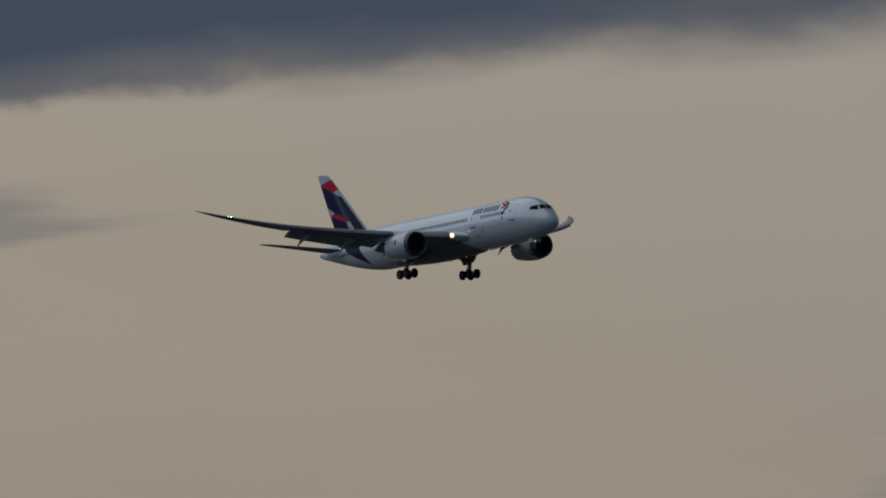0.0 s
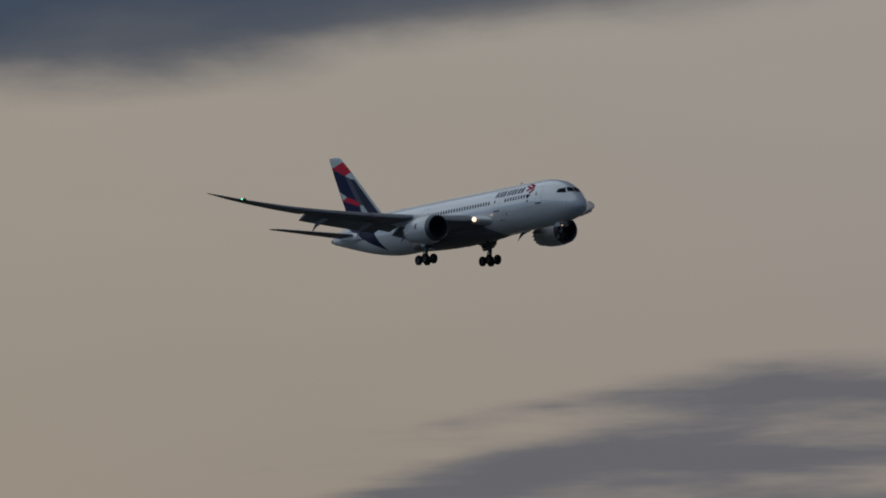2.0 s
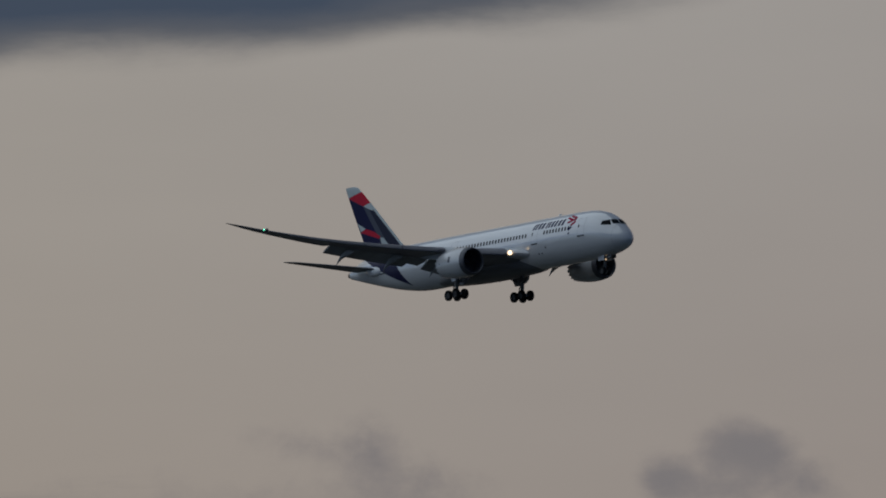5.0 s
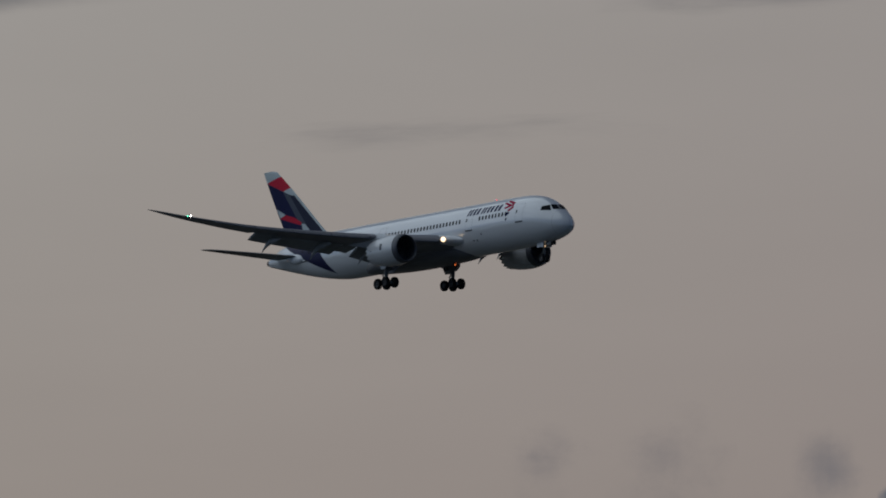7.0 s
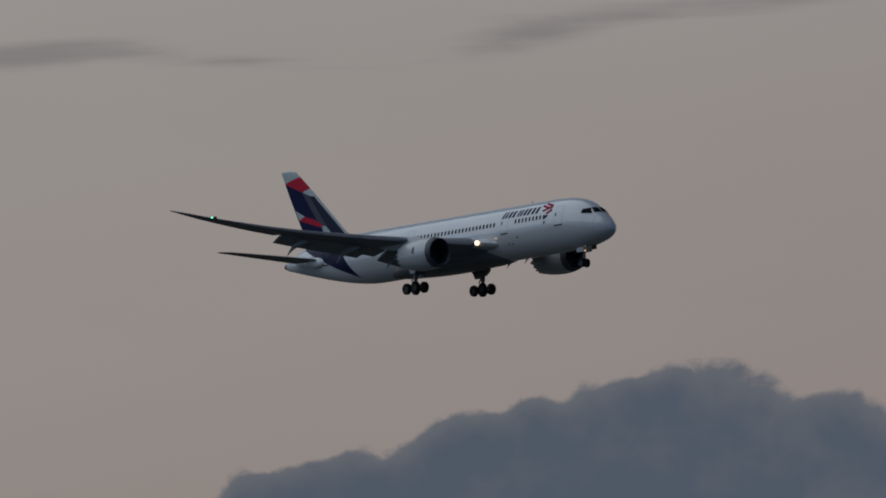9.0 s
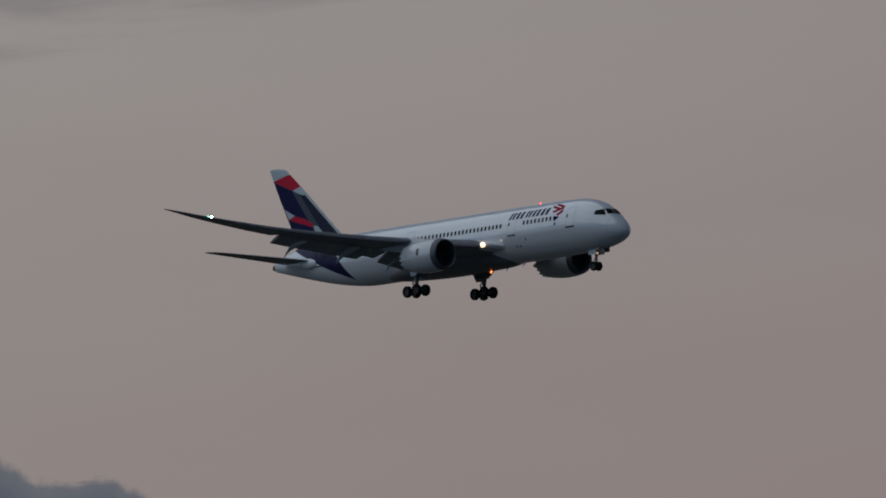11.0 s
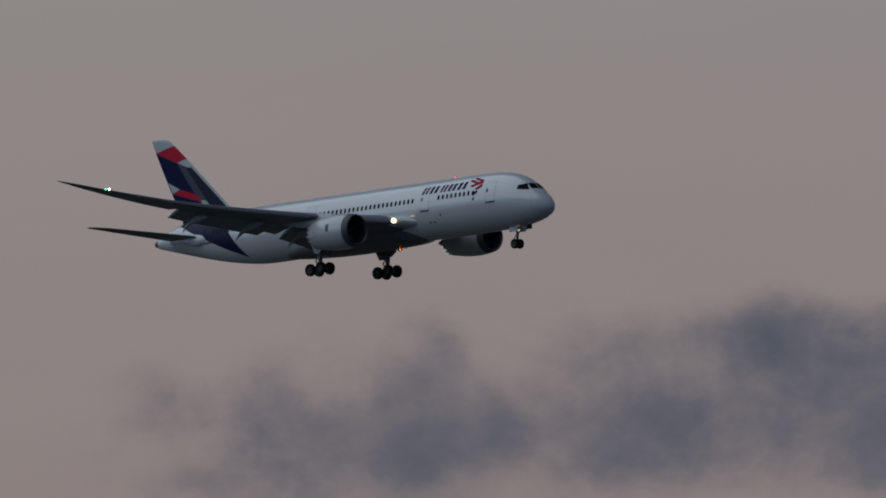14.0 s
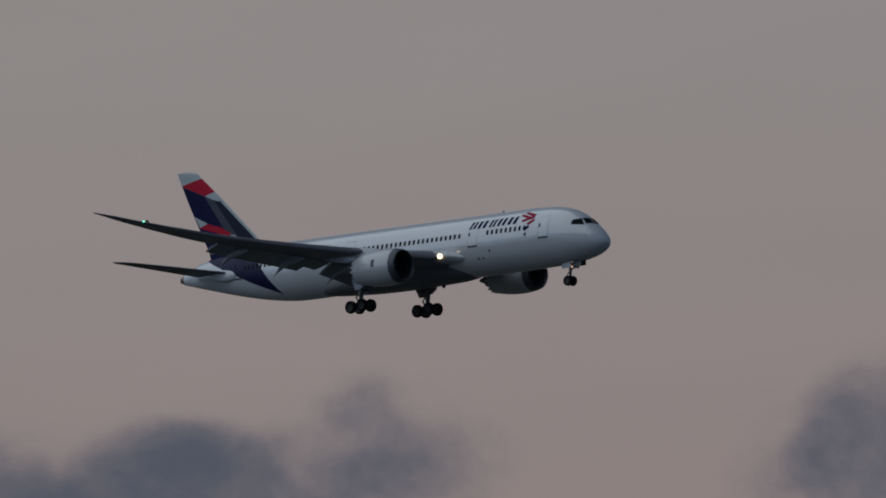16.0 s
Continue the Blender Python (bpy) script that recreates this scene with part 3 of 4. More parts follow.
def twist(y):
    """Fall of the chord line towards the trailing edge: nose-up at the root, washed out to the tip."""
    return 0.035 - 0.095 * max(0.0, min(1.0, (y - 7.0) / 17.0))


def wing_ring(y, side, cut=1.0):
    le, c, z, tc = curve_through(WING, y)
    return [at(le + x, y * side, z + h - x * twist(y)) for x, h in foil(c, tc, cut)]


def flap_ring(y, side, start, frac, drop, angle, back):
    """A trailing flap's section: it leaves the wing at a chord fraction, moves back and down and turns."""
    le, c, z, tc = curve_through(WING, y)
    fc = c * frac
    a = radians(angle)
    x0, z0 = le + c * start + back, z - drop - c * start * twist(y)
    return [at(x0 + x * math.cos(a) + h * math.sin(a), y * side, z0 + h * math.cos(a) - x * math.sin(a)) for x, h in foil(fc, 0.15, 1.0, 9)]


def slat_ring(y, side):
    le, c, z, tc = curve_through(WING, y)
    f = min(0.85, 0.12 * c)
    a = radians(-24)
    out = []
    for x, h in foil(f * 2.2, 0.20, 0.62, 8):
        out.append(at(le - 0.42 * f - 0.1 + x * math.cos(a) + h * math.sin(a), y * side, z - 0.40 * f + h * math.cos(a) - x * math.sin(a)))
    return out


def steps(a, b, n):
    return [a + (b - a) * i / n for i in range(n + 1)]


def build_wing(side):
    w = part("wing", loft([wing_ring(y, side, 0.76) for y in (1.5, 2.7, 4.0, 5.4, 6.8, 8.2, 9.7, 11.8, 14.0, 16.2, 18.3, 19.5)] + [wing_ring(y, side) for y in (19.54, 20.4, 22.0, 23.3, 24.5, 25.5, 26.5, 27.3, 27.9, 28.45, 28.9, 29.35, 29.75)]),
             M_WING, plane, "grey swept wing with a raked tip")
    part("inboard_flap", loft([flap_ring(y, side, 0.735, 0.24, 0.18, 27, 0.05) for y in steps(3.1, 8.7, 5)]), M_FLAP, w, "lowered grey flap")
    part("flaperon", loft([flap_ring(y, side, 0.745, 0.26, 0.06, 16, 0.02) for y in steps(8.85, 10.4, 2)]), M_FLAP, w)
    part("outboard_flap", loft([flap_ring(y, side, 0.735, 0.33, 0.06, 22, 0.08) for y in steps(10.55, 19.45, 6)]), M_FLAP, w, "lowered grey flap")
    part("aileron_gap", tube([at(curve_through(WING, y)[0] + 0.77 * curve_through(WING, y)[1], y * side, curve_through(WING, y)[2] + 0.02 * curve_through(WING, y)[1]) for y in (19.8, 21.5, 23.5)], 0.03, 6), M_SEAM, w)
    for y0, y1 in ((4.7, 8.4), (11.2, 14.6), (14.7, 18.1), (18.2, 21.7), (21.8, 25.3)):
        part("slat", loft([slat_ring(y, side) for y in steps(y0, y1, 4)]), M_LIP, w, "drooped bare-metal slat")
    for y, ln, r in ((7.3, 4.6, 0.36), (12.6, 4.2, 0.33), (17.6, 3.9, 0.27)):
        le, c, z, tc = curve_through(WING, y)
        s0 = le + c * 0.52
        prof = [(0, 0.03), (0.12, 0.55), (0.3, 0.95), (0.5, 1.0), (0.7, 0.8), (0.88, 0.42), (1.0, 0.05)]
        rr = []
        for u, k in prof:
            bend = max(0, u - 0.45)
            cz = z - 0.35 - c * 0.02 - u * 0.25 - bend * bend * ln * 0.95
            rr.append([at(s0 + u * ln, y * side + math.cos(i * math.tau / 14) * r * k * 0.75, cz + math.sin(i * math.tau / 14) * r * k * 1.35) for i in range(14)])
        part("flap_track_fairing", loft(rr), M_FLAP, w)
    # white fillet that blends the leading edge into the body
    rows = [(1.2, 14.9, 9.6, -1.42, 0.10), (2.3, 15.8, 9.0, -1.20, 0.12), (2.85, 16.65, 8.4, -1.08, 0.14), (3.3, 17.25, 7.9, -0.98, 0.155), (3.75, 17.8, 7.3, -0.93, 0.163), (4.12, 18.22, 6.8, -0.90, 0.165)]
    part("root_fillet", loft([[at(le + x, y * side, z + h - x * 0.035) for x, h in foil(c, tc, 0.8)] for y, le, c, z, tc in [(y, *curve_through(rows, y)) for y in steps(1.2, 4.12, 12)]]), M_WHITE, w, "white blended wing root fillet")
    # lamps
    bm = bmesh.new()
    bmesh.ops.create_uvsphere(bm, u_segments=16, v_segments=10, radius=0.28)
    bmesh.ops.translate(bm, verts=bm.verts, vec=at(18.22, side * 4.15, -0.90))
    part("lamp_fairing", tube([at(18.28, side * 4.15, -0.90), at(18.5, side * 4.16, -0.90), at(19.0, side * 4.18, -0.91), at(19.6, side * 4.2, -0.92)], [0.235, 0.27, 0.30, 0.2], 16), M_WING, w)
    part("landing_lamp", bm, M_LANDING, w, "lit landing lamp in the wing root")
    bm = bmesh.new()
    bmesh.ops.create_uvsphere(bm, u_segments=12, v_segments=8, radius=0.085 if side < 0 else 0.06)
    le, c, z, tc = curve_through(WING, 27.5)
    bmesh.ops.translate(bm, verts=bm.verts, vec=at(le - 0.08, side * 27.5, z + 0.04))
    part("position_lamp", bm, M_GREEN if side < 0 else M_PORT, w, "lit green wingtip lamp" if side < 0 else "lit red wingtip lamp")
    return w


for side in (-1, 1):
    build_wing(side)

# engines
ENG = (17.78, 10.02, -2.05)


def build_engine(side):
    e = new("engine")
    e.parent = plane
    e["label"] = "large turbofan with a pale nacelle and serrated rear edge"
    c = at(ENG[0], ENG[1] * side, ENG[2])
    down = 0.02
    # outer cowl with chevrons
    prof = [(-0.72, 1.715), (-0.9, 1.742), (-1.4, 1.80), (-2.2, 1.83), (-3.2, 1.80), (-4.2, 1.70), (-5.0, 1.56)]
    rings = []
    seg = 72
    for a, r in prof:
        rings.append([c + Vector((a, math.cos(k * math.tau / seg) * r, math.sin(k * math.tau / seg) * r)) for k in range(seg)])
    tip = []
    for k in range(seg):
        ph = (k % 4) / 4
        d = 0.42 * (1 - abs(ph - 0.5) * 2)
        r = 1.44 - 0.05 * d
        tip.append(c + Vector((-5.55 - d, math.cos(k * math.tau / seg) * r, math.sin(k * math.tau / seg) * r)))
    rings.append(tip)
    inner = [p + Vector((0.02, 0, 0)) + (c - p).normalized() * 0.05 for p in tip]
    rings.append(inner)
    rings.append([c + Vector((-4.2, math.cos(k * math.tau / seg) * 1.4, math.sin(k * math.tau / seg) * 1.4)) for k in range(seg)])
    part("cowl", loft(rings, caps=(False, False)), M_NACELLE, e)
    part("inlet_lip", spun([(-0.72, 1.717), (-0.42, 1.665), (-0.2, 1.62), (-0.06, 1.56), (0.0, 1.49), (-0.06, 1.43), (-0.25, 1.385)], c, seg=64), M_INLET, e, "dark metal inlet lip")
    part("intake_duct", spun([(-0.25, 1.385), (-0.8, 1.37), (-1.6, 1.40), (-1.62, 0.1)], c, seg=48), M_DUCT, e, "dark intake duct")
    part("spinner", spun([(-0.85, 0.02), (-1.0, 0.14), (-1.25, 0.28), (-1.58, 0.42)], c, seg=24), M_DUCT, e)
    for k in range(20):
        a = k * math.tau / 20
        bm = bmesh.new()
        vs = []
        for r, tw in ((0.40, 0.5), (0.9, 0.8), (1.36, 1.05)):
            for off in (-0.5, 0.5):
                x = -1.35 + off * 0.30 * math.cos(tw)
                th = a + off * 0.30 * math.sin(tw) / r
                vs.append(bm.verts.new(c + Vector((x, math.cos(th) * r, math.sin(th) * r))))
        for i in (0, 2):
            bm.faces.new((vs[i], vs[i + 1], vs[i + 3], vs[i + 2]))
        part("fan_blade", bm, M_BLADE, e)
    part("core_nozzle", spun([(-4.4, 1.05), (-5.6, 0.98), (-6.6, 0.72), (-6.62, 0.66), (-6.0, 0.7)], c, seg=40), M_EXHAUST, e, "scorched core nozzle")
    part("exhaust_plug", spun([(-6.0, 0.5), (-6.8, 0.42), (-7.5, 0.2), (-7.8, 0.03)], c, seg=24, caps=(False, True)), M_EXHAUST, e)
    y = ENG[1] * side
    rings = []
    for s, z0, z1, w in ((20.6, -0.55, -0.35, 0.06), (21.6, -0.6, 0.0, 0.24), (23.2, -0.9, 0.2, 0.30), (25.0, -1.15, 0.1, 0.30), (27.0, -0.85, -0.1, 0.22), (28.4, -0.5, -0.25, 0.06)):
        rings.append([at(s, y + dy * w, z) for dy, z in ((-1, z0), (1, z0), (1, (z0 + z1) / 2), (0.8, z1), (-0.8, z1), (-1, (z0 + z1) / 2))])
    part("pylon", loft(rings), M_NACELLE, e)
    # small cowl plates
    for s0, s1, a0, a1 in ((20.2, 20.62, 0, 24), (19.95, 20.1, -10, -5), (22.2, 22.32, -2, 3), (20.9, 21.0, -48, -44)):
        bm = bmesh.new()
        g = []
        for s in (s0, s1):
            r = 1.826
            g.append([bm.verts.new(c + Vector((ENG[0] - s, -side * -1 * math.cos(radians(a)) * r, math.sin(radians(a)) * r))) for a in steps(a0, a1, 4)])
        for i in range(4):
            bm.faces.new((g[0][i], g[0][i + 1], g[1][i + 1], g[1][i]))
        part("cowl_marking", bm, M_INLET, e, "dark cowl placard")


for side in (-1, 1):
    build_engine(side)


# tailplane
def build_stab(side):
    T = [(0.4, 47.0, 6.4, 0.35), (1.6, 48.0, 5.6, 0.55), (5.0, 51.1, 4.0, 1.22), (8.2, 54.2, 2.4, 1.88), (9.0, 55.2, 1.8, 2.06), (9.4, 56.3, 0.8, 2.20)]

    def ring(y, cut=1.0, nose=0.0):
        le, c, z = curve_through(T, y)
        return [at(le + x, y * side, z - 0.08 + h + x * 0.05) for x, h in foil(c, 0.06, cut, nose=nose)]

    t = part("tailplane", loft([ring(y) for y in (0.4, 1.75)] + [ring(y, 0.72) for y in (1.76, 3.3, 5.0, 6.6, 8.2)] + [ring(y) for y in (8.21, 8.6, 9.0, 9.25, 9.4)]), M_STAB, plane, "dark grey swept tailplane")
    part("elevator", loft([ring(y, 1.0, 0.724) for y in (1.78, 3.3, 5.0, 6.6, 8.19)]), M_STAB, t)


for side in (-1, 1):
    build_stab(side)

# fin with its rudder
FINT = [(2.0, 43.6, 8.6, 0.10), (3.0, 44.8, 7.6, 0.105), (4.2, 46.15, 6.80, 0.105), (8.0, 50.1, 4.65, 0.10), (10.2, 52.5, 3.2, 0.09), (10.8, 53.2, 2.75, 0.09), (11.2, 53.7, 2.4, 0.085), (11.36, 54.5, 1.65, 0.06)]


def fin_ring(z, cut=1.0, nose=0.0):
    le, c, tc = curve_through(FINT, z)
    out = []
    for x, h in foil(c, tc, cut, nose=nose):
        u = x / c
        out.append(at(le + x, 0.02 * c * ((0.8 * u - u * u) / 0.16 if u < 0.4 else (0.2 + 0.8 * u - u * u) / 0.36) - h, z))
    return out


fin = part("fin", loft([fin_ring(z) for z in (2.0, 2.5, 2.9)] + [fin_ring(z, 0.70) for z in (2.91, 3.6, 4.2, 5.5, 6.8, 8.0, 9.1, 10.2, 10.5)] + [fin_ring(z) for z in (10.51, 10.8, 11.0, 11.2, 11.36)]), M_FIN, plane, "navy, red and grey painted tail fin")
part("rudder", loft([fin_ring(z, 1.0, 0.704) for z in (2.93, 3.6, 4.2, 5.5, 6.8, 8.0, 9.1, 10.2, 10.49)]), M_FIN, fin, "navy and red painted rudder")

# cabin windows, doors, cockpit panes
PANE_SIDE = [(2.82, 0.80), (1.70, 0.69), (2.28, 1.40), (2.84, 1.26)]
# the front panes meet at the centre line: station and angle from the crown
PANE_FRONT = [(1.63, 32.0), (1.28, 1.8), (2.06, 1.8), (2.27, 22.0)]
for side in (1, -1):
    spans = [(8.25, 13.2), (16.75, 30.6), (32.0, 46.2)]
    for a, b in spans:
        k = int((b - a) / 0.60)
        for i in range(k + 1):
            s = a + i * 0.60
            z = 0.98 if s < 31 else 0.80
            part("cabin_window", skin_patch([(s + 0.14, z - 0.23), (s - 0.14, z - 0.23), (s - 0.14, z + 0.23), (s + 0.14, z + 0.23)], 0.012, side, 2), M_GLASS, plane)
    for s in (5.9, 15.0, 31.3, 46.9):
        w, z0, z1 = 0.58, -0.12, 1.90
        d = part("cabin_door", skin_patch([(s + w, z0), (s - w, z0), (s - w, z1), (s + w, z1)], 0.010, side, 6), M_FUSELAGE, plane, "white cabin door")
        bm = bmesh.new()
        t = 0.035
        for q in ([(s + w + t, z0), (s + w, z0), (s + w, z1), (s + w + t, z1)], [(s - w, z0), (s - w - t, z0), (s - w - t, z1), (s - w, z1)],
                  [(s + w + t, z1), (s - w - t, z1), (s - w - t, z1 + t), (s + w + t, z1 + t)]):
            skin_patch(q, 0.014, side, 4, bm)
        part("door_frame", bm, M_SEAM if s < 40 else M_NAVY, d)
        part("door_sill", skin_patch([(s + w + 0.05, z0 - 0.17), (s - w - 0.05, z0 - 0.17), (s - w - 0.05, z0), (s + w + 0.05, z0)], 0.016, side, 4), M_DUCT, d, "dark door sill")
        part("door_window", skin_patch([(s + 0.50, 0.84), (s + 0.32, 0.84), (s + 0.32, 1.20), (s + 0.50, 1.20)], 0.018, side, 2), M_GLASS, d)
    # cockpit panes
    part("side_windscreen", skin_patch(PANE_SIDE, 0.012, side, 6), M_GLASS, plane, "dark cockpit side pane")
    part("windscreen", crown_patch(PANE_FRONT, 0.014, side), M_GLASS, plane, "dark cockpit pane")
    # title on the forward fuselage as slanted bars
    for s0, wd in ((15.62, 0.98), (14.55, 1.30), (13.05, 0.95), (12.00, 1.25), (10.65, 1.42)):
        for k0, k1 in ((0.0, 0.29), (0.50, 0.80)):
            a, b = s0 - k0 * wd, s0 - k1 * wd
            part("title_bar", skin_patch([(a, 1.50), (b, 1.50), (b - 0.20, 2.24), (a - 0.20, 2.24)], 0.014, side, 4), M_NAVY, plane)
    # emblem: folded crimson bands over two small navy dashes
    for q, mat in (([(9.15, 2.24), (9.02, 2.42), (7.66, 2.02), (7.77, 1.80)], M_RED), ([(8.72, 2.46), (8.57, 2.60), (7.15, 2.21), (7.31, 1.98)], M_RED),
                   ([(8.84, 1.78), (8.61, 1.56), (7.12, 1.90), (7.33, 2.12)], M_RED), ([(8.11, 1.36), (7.75, 1.20), (7.06, 1.58), (7.24, 1.82)], M_RED),
                   ([(8.40, 0.90), (8.20, 0.64), (7.58, 1.00), (7.81, 1.20)], M_NAVY), ([(8.32, 0.27), (8.16, 0.14), (7.94, 0.42), (8.12, 0.51)], M_NAVY)):
        part("emblem_bar", skin_patch(q, 0.014 if mat is M_NAVY else 0.012 + 0.004 * (q[0][0] - 7), side, 4), mat, plane)
    # bulged fairing ahead of the tailplane's root
    rings = [[at(48.95 + 1.75 * u, side * (-1.72 + 0.10 * u) + 0.42 * k * math.cos(i * math.tau / 20), 0.28 + 0.10 * u + 0.62 * k * math.sin(i * math.tau / 20)) for i in range(20)]
             for u, k in ((-1.0, 0.04), (-0.92, 0.40), (-0.7, 0.72), (-0.35, 0.94), (0.1, 1.0), (0.5, 0.87), (0.85, 0.5), (1.0, 0.04))]
    part("root_fairing", loft(rings), M_WHITE, plane, "white bulged fairing at the tailplane root")
    # nose cone joint
    part("radome_seam", loft([[hull(1.25 + e, 20 + k * 7) * 1.0 + Vector((0, -0.006, 0)) for k in range(21)] for e in (-0.012, 0.012)], close=False, caps=(False, False)) if side > 0 else
         loft([[Vector((p.x, -p.y, p.z)) for p in (hull(1.25 + e, 20 + k * 7) + Vector((0, -0.006, 0)) for k in range(21))] for e in (-0.012, 0.012)], close=False, caps=(False, False)), M_SEAM, plane)
    # small ports on the lower side
    for s, z in ((14.55, -1.43), (13.95, -1.45), (12.9, -0.82), (8.15, 0.32)):
        part("service_port", skin_patch([(s + 0.09, z - 0.1), (s - 0.09, z - 0.1), (s - 0.09, z + 0.1), (s + 0.09, z + 0.1)], 0.012, side, 2), M_GLASS, plane)


# landing gear
def wheel(c, r, w, parent):
    c = Vector(c)
    t = part("tyre", spun([(-w / 2, r * 0.62), (-w / 2, r * 0.86), (-w * 0.36, r * 0.97), (0, r), (w * 0.36, r * 0.97), (w / 2, r * 0.86), (w / 2, r * 0.62)], c, "y", 32), M_TYRE, parent, "black tyre")
    part("rim", spun([(-w * 0.40, 0.05), (-w * 0.30, r * 0.35), (-w * 0.46, r * 0.62), (w * 0.46, r * 0.62), (w * 0.30, r * 0.35), (w * 0.40, 0.05)], c, "y", 24, caps=(True, True)), M_RIM, t)


def build_main_gear(side):
    g = new("main_gear")
    g.parent = plane
    g["label"] = "lowered four-wheel main landing gear"
    y = 4.97 * side
    s0, zb = 28.2, -4.92
    part("strut", tube([at(27.6, y * 1.02, -1.2), at(27.95, y, -2.9), at(28.2, y, -4.85)], [0.30, 0.27, 0.19], 16), M_STRUT, g)
    part("side_brace", tube([at(28.0, y * 0.98, -3.5), at(28.0, 2.4 * side, -2.5)], [0.12, 0.14], 10), M_STRUT, g)
    part("drag_brace", tube([at(28.05, y, -3.5), at(25.9, y * 0.9, -2.3)], [0.11, 0.13], 10), M_STRUT, g)
    part("torque_link", tube([at(28.25, y, -3.5), at(28.75, y, -4.0), at(28.3, y, -4.6)], 0.08, 8), M_STRUT, g)
    tilt = 0.06
    part("bogie_beam", tube([at(s0 + 0.9, y, zb - 0.9 * tilt), at(s0 - 0.9, y, zb + 0.9 * tilt)], 0.17, 12), M_STRUT, g)
    for ds in (-0.74, 0.74):
        part("axle", tube([at(s0 + ds, y - 0.75, zb - ds * tilt), at(s0 + ds, y + 0.75, zb - ds * tilt)], 0.09, 10), M_STRUT, g)
        for dy in (-0.65, 0.65):
            wheel(at(s0 + ds, y + dy, zb - ds * tilt), 0.645, 0.46, g)
    part("gear_door", plate([(28.9, -2.2), (27.0, -2.1), (27.2, -2.9), (27.9, -3.35), (28.45, -3.3)], y + side * 0.44), M_WHITE, g, "white gear leg door")
    # white door in shadow: the dark belly colour stands in for that shade
    part("bay_door", plate([(29.2, -2.4), (26.2, -2.4), (26.5, -3.0), (27.45, -3.75), (28.5, -3.7)], side * 4.2), M_BELLY, g, "gear bay door in shade-darkened grey")


def plate(outline, y, t=0.04):
    """A flat door of some thickness, upright along the body: (station, height) corners."""
    bm = bmesh.new()
    loft([[at(a, y - t, b) for a, b in outline], [at(a, y + t, b) for a, b in outline]], bm=bm)
    bmesh.ops.bevel(bm, geom=list(bm.edges), offset=0.02, segments=1, affect="EDGES")
    return bm


for side in (-1, 1):
    build_main_gear(side)

g = new("nose_gear")
g.parent = plane
g["label"] = "lowered twin-wheel nose landing gear with lit lamp"
part("strut", tube([at(4.7, 0, -2.3), at(4.85, 0, -3.5), at(4.95, 0, -4.5)], [0.17, 0.15, 0.10], 14), M_STRUT, g)
part("drag_brace", tube([at(4.85, 0, -3.5), at(3.5, 0, -2.6)], 0.08, 8), M_STRUT, g)
part("torque_link", tube([at(5.05, 0, -3.6), at(5.35, 0, -3.95), at(5.05, 0, -4.35)], 0.05, 8), M_STRUT, g)
part("axle", tube([at(4.95, -0.5, -4.5), at(4.95, 0.5, -4.5)], 0.07, 10), M_STRUT, g)
for dy in (-0.36, 0.36):
    wheel(at(4.95, dy, -4.5), 0.51, 0.36, g)
for dy in (-0.62, 0.62):
    part("gear_door", box(at(5.4, dy - 0.025, -3.28), at(4.2, dy + 0.025, -2.55), bevel=0.02), M_WHITE, g, "white nose gear door")
    part("gear_door", box(at(4.0, dy * 0.6 - 0.025, -3.12), at(3.1, dy * 0.6 + 0.025, -2.45), bevel=0.02), M_STRUT, g, "grey nose gear door")
bm = bmesh.new()
bmesh.ops.create_uvsphere(bm, u_segments=12, v_segments=8, radius=0.11)
bmesh.ops.translate(bm, verts=bm.verts, vec=at(4.55, -0.1, -3.15))
part("taxi_lamp", bm, M_TAXI, g, "lit taxi lamp")

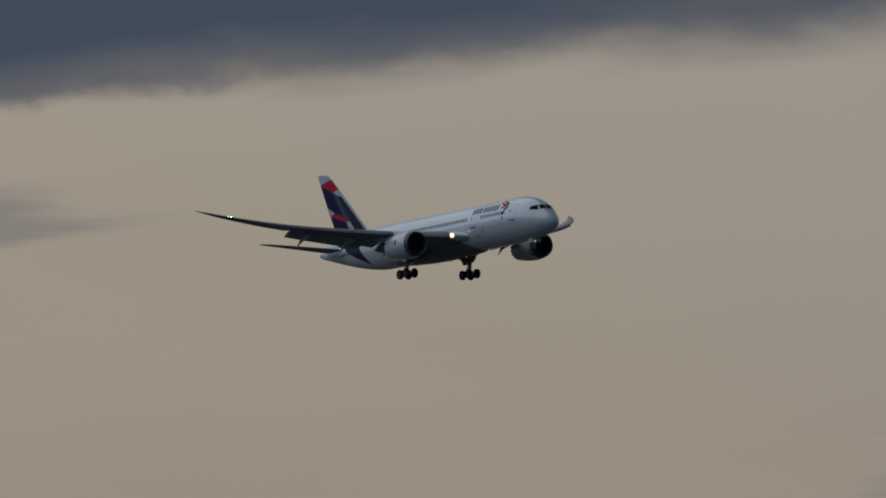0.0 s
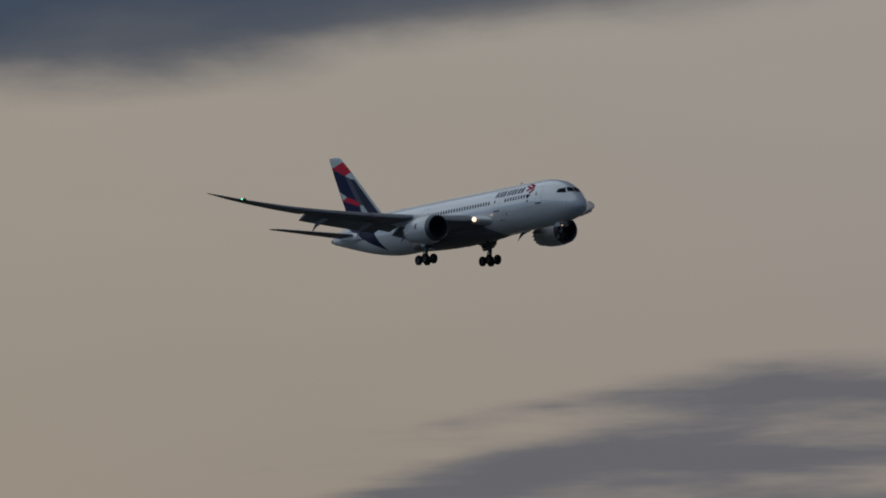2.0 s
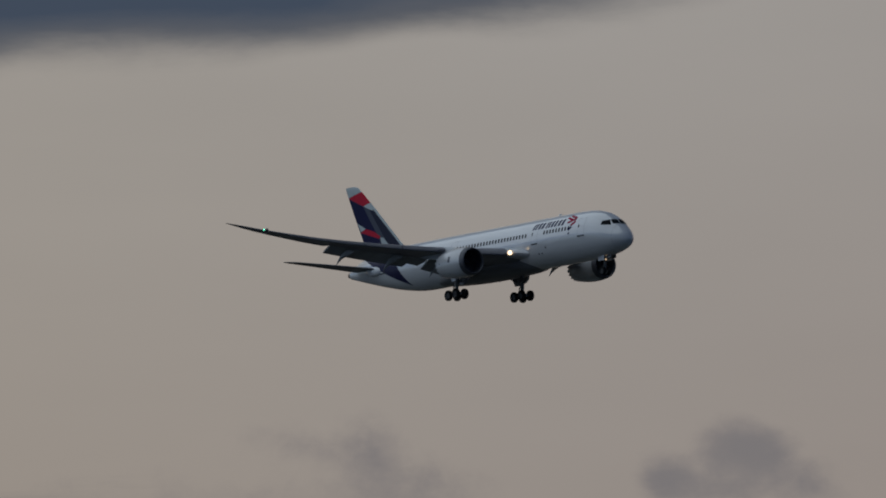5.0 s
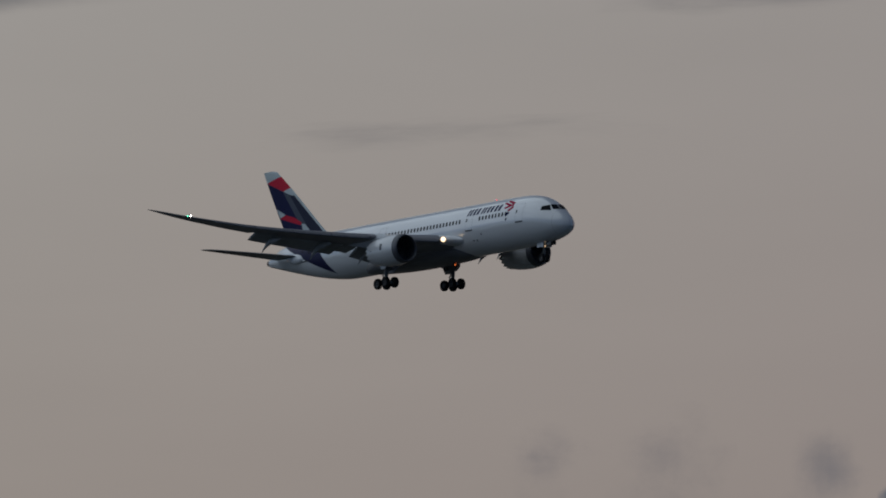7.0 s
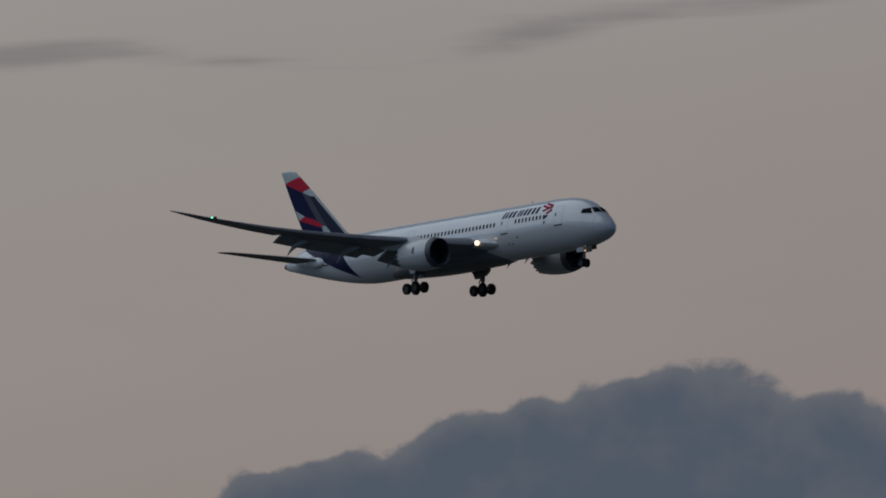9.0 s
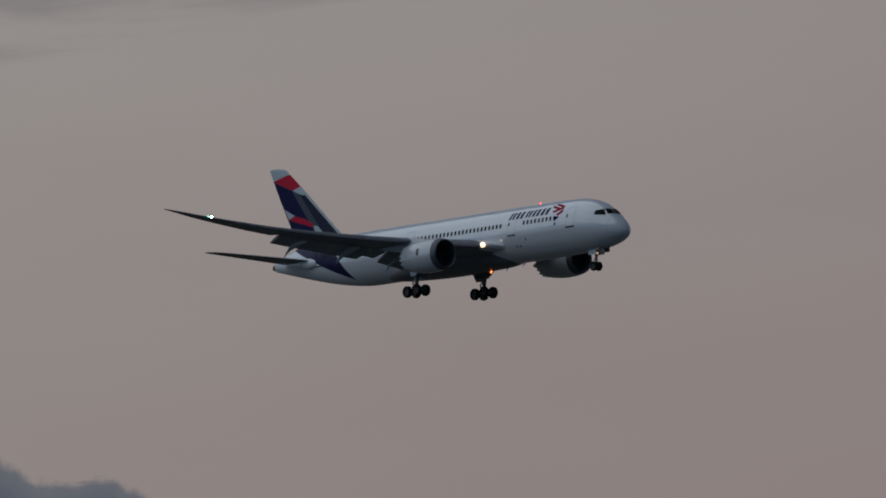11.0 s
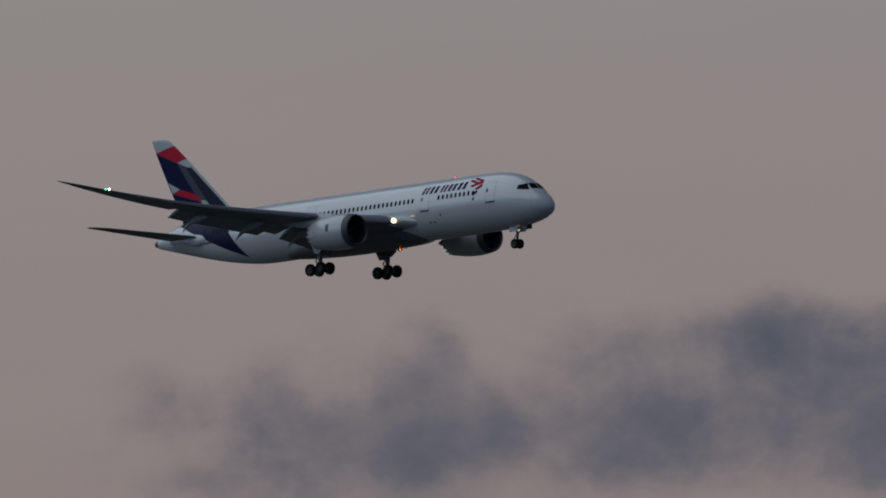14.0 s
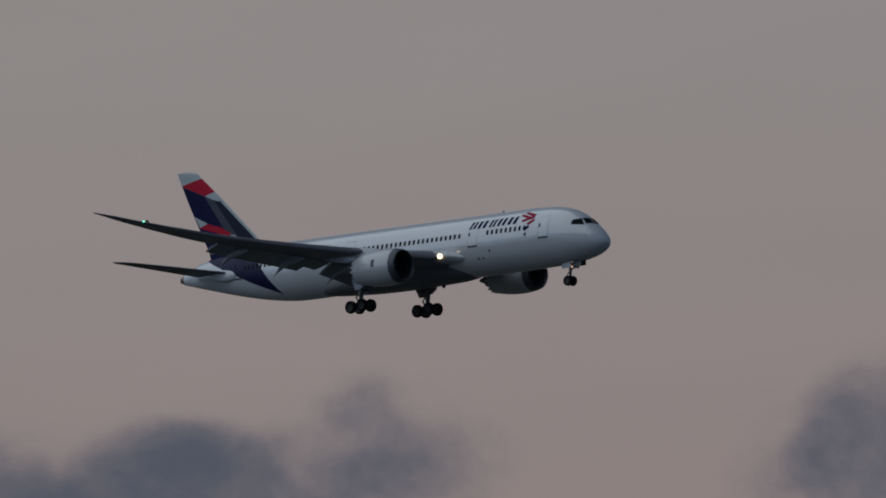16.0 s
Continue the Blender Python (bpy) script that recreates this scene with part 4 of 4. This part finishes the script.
# turning anti-collision lamps: a bright disc deep in a short dark shroud
def beacon(name, p, mat, r, label, deep=2.7):
    d = deep * r
    ob = part(name, spun([(-0.5 * d, 0.01), (-0.5 * d, r * 1.12), (0.5 * d, r * 1.12), (0.5 * d, r), (-0.40 * d, r)], (0, 0, 0), seg=18), M_WHITE if name == "crown_beacon" else M_DUCT, plane, label)
    part("lamp", spun([(-0.36 * d, 0.002), (-0.36 * d, r * 0.98)], (0, 0, 0), seg=18), mat, ob)
    ob.location = p
    return ob, p


TURNING = [beacon("crown_beacon", at(13.2, 0, 3.16), M_BEACON, 0.12, "red crown beacon"), beacon("belly_beacon", at(21.5, 0, -3.40), M_AMBER, 0.15, "orange belly beacon")]
le, c, z, tc = curve_through(WING, 27.25)
TURNING.append(beacon("strobe_lamp", at(le + 0.02, -27.25, z + 0.06), M_STROBE, 0.18, "white wingtip strobe lamp", 1.4))


def motions():
    # steady descent on the approach path, slowing slightly, nose slightly up
    start, speed, ease = Vector((-2421.647, 1510.618, 214.972)), Vector((66.3300, 6.8027, -1.9237)), Vector((-0.09237, -0.01427, 0.00229))
    # seconds, bank, pitch and heading in degrees
    attitude = [(0, 0.179, -1.839, 1.457),
                (1, 0.092, -1.895, 1.266),
                (2, 0.035, -1.916, 1.091),
                (3, 0.003, -1.906, 0.928),
                (4, -0.008, -1.866, 0.777),
                (5, -0.006, -1.801, 0.636),
                (6, 0.006, -1.714, 0.503),
                (7, 0.021, -1.608, 0.377),
                (8, 0.035, -1.486, 0.255),
                (9, 0.041, -1.351, 0.136),
                (10, 0.036, -1.207, 0.018),
                (11, 0.012, -1.057, -0.100),
                (12, -0.035, -0.903, -0.220),
                (13, -0.111, -0.750, -0.344),
                (14, -0.220, -0.600, -0.473),
                (15, -0.369, -0.457, -0.610),
                (16, -0.563, -0.323, -0.755)]
    walk(plane, [(t, pose(*(start + speed * t + ease * t * t), a, b, c)) for t, a, b, c in attitude])
    # the lamps turn once in 1.41 s
    for ob, p in TURNING:
        walk(ob, [(k / 4, pose(*p, 0, 0, -43 + 360 * (k / 4 - 11.07) / 1.41)) for k in range(65)])


motions()
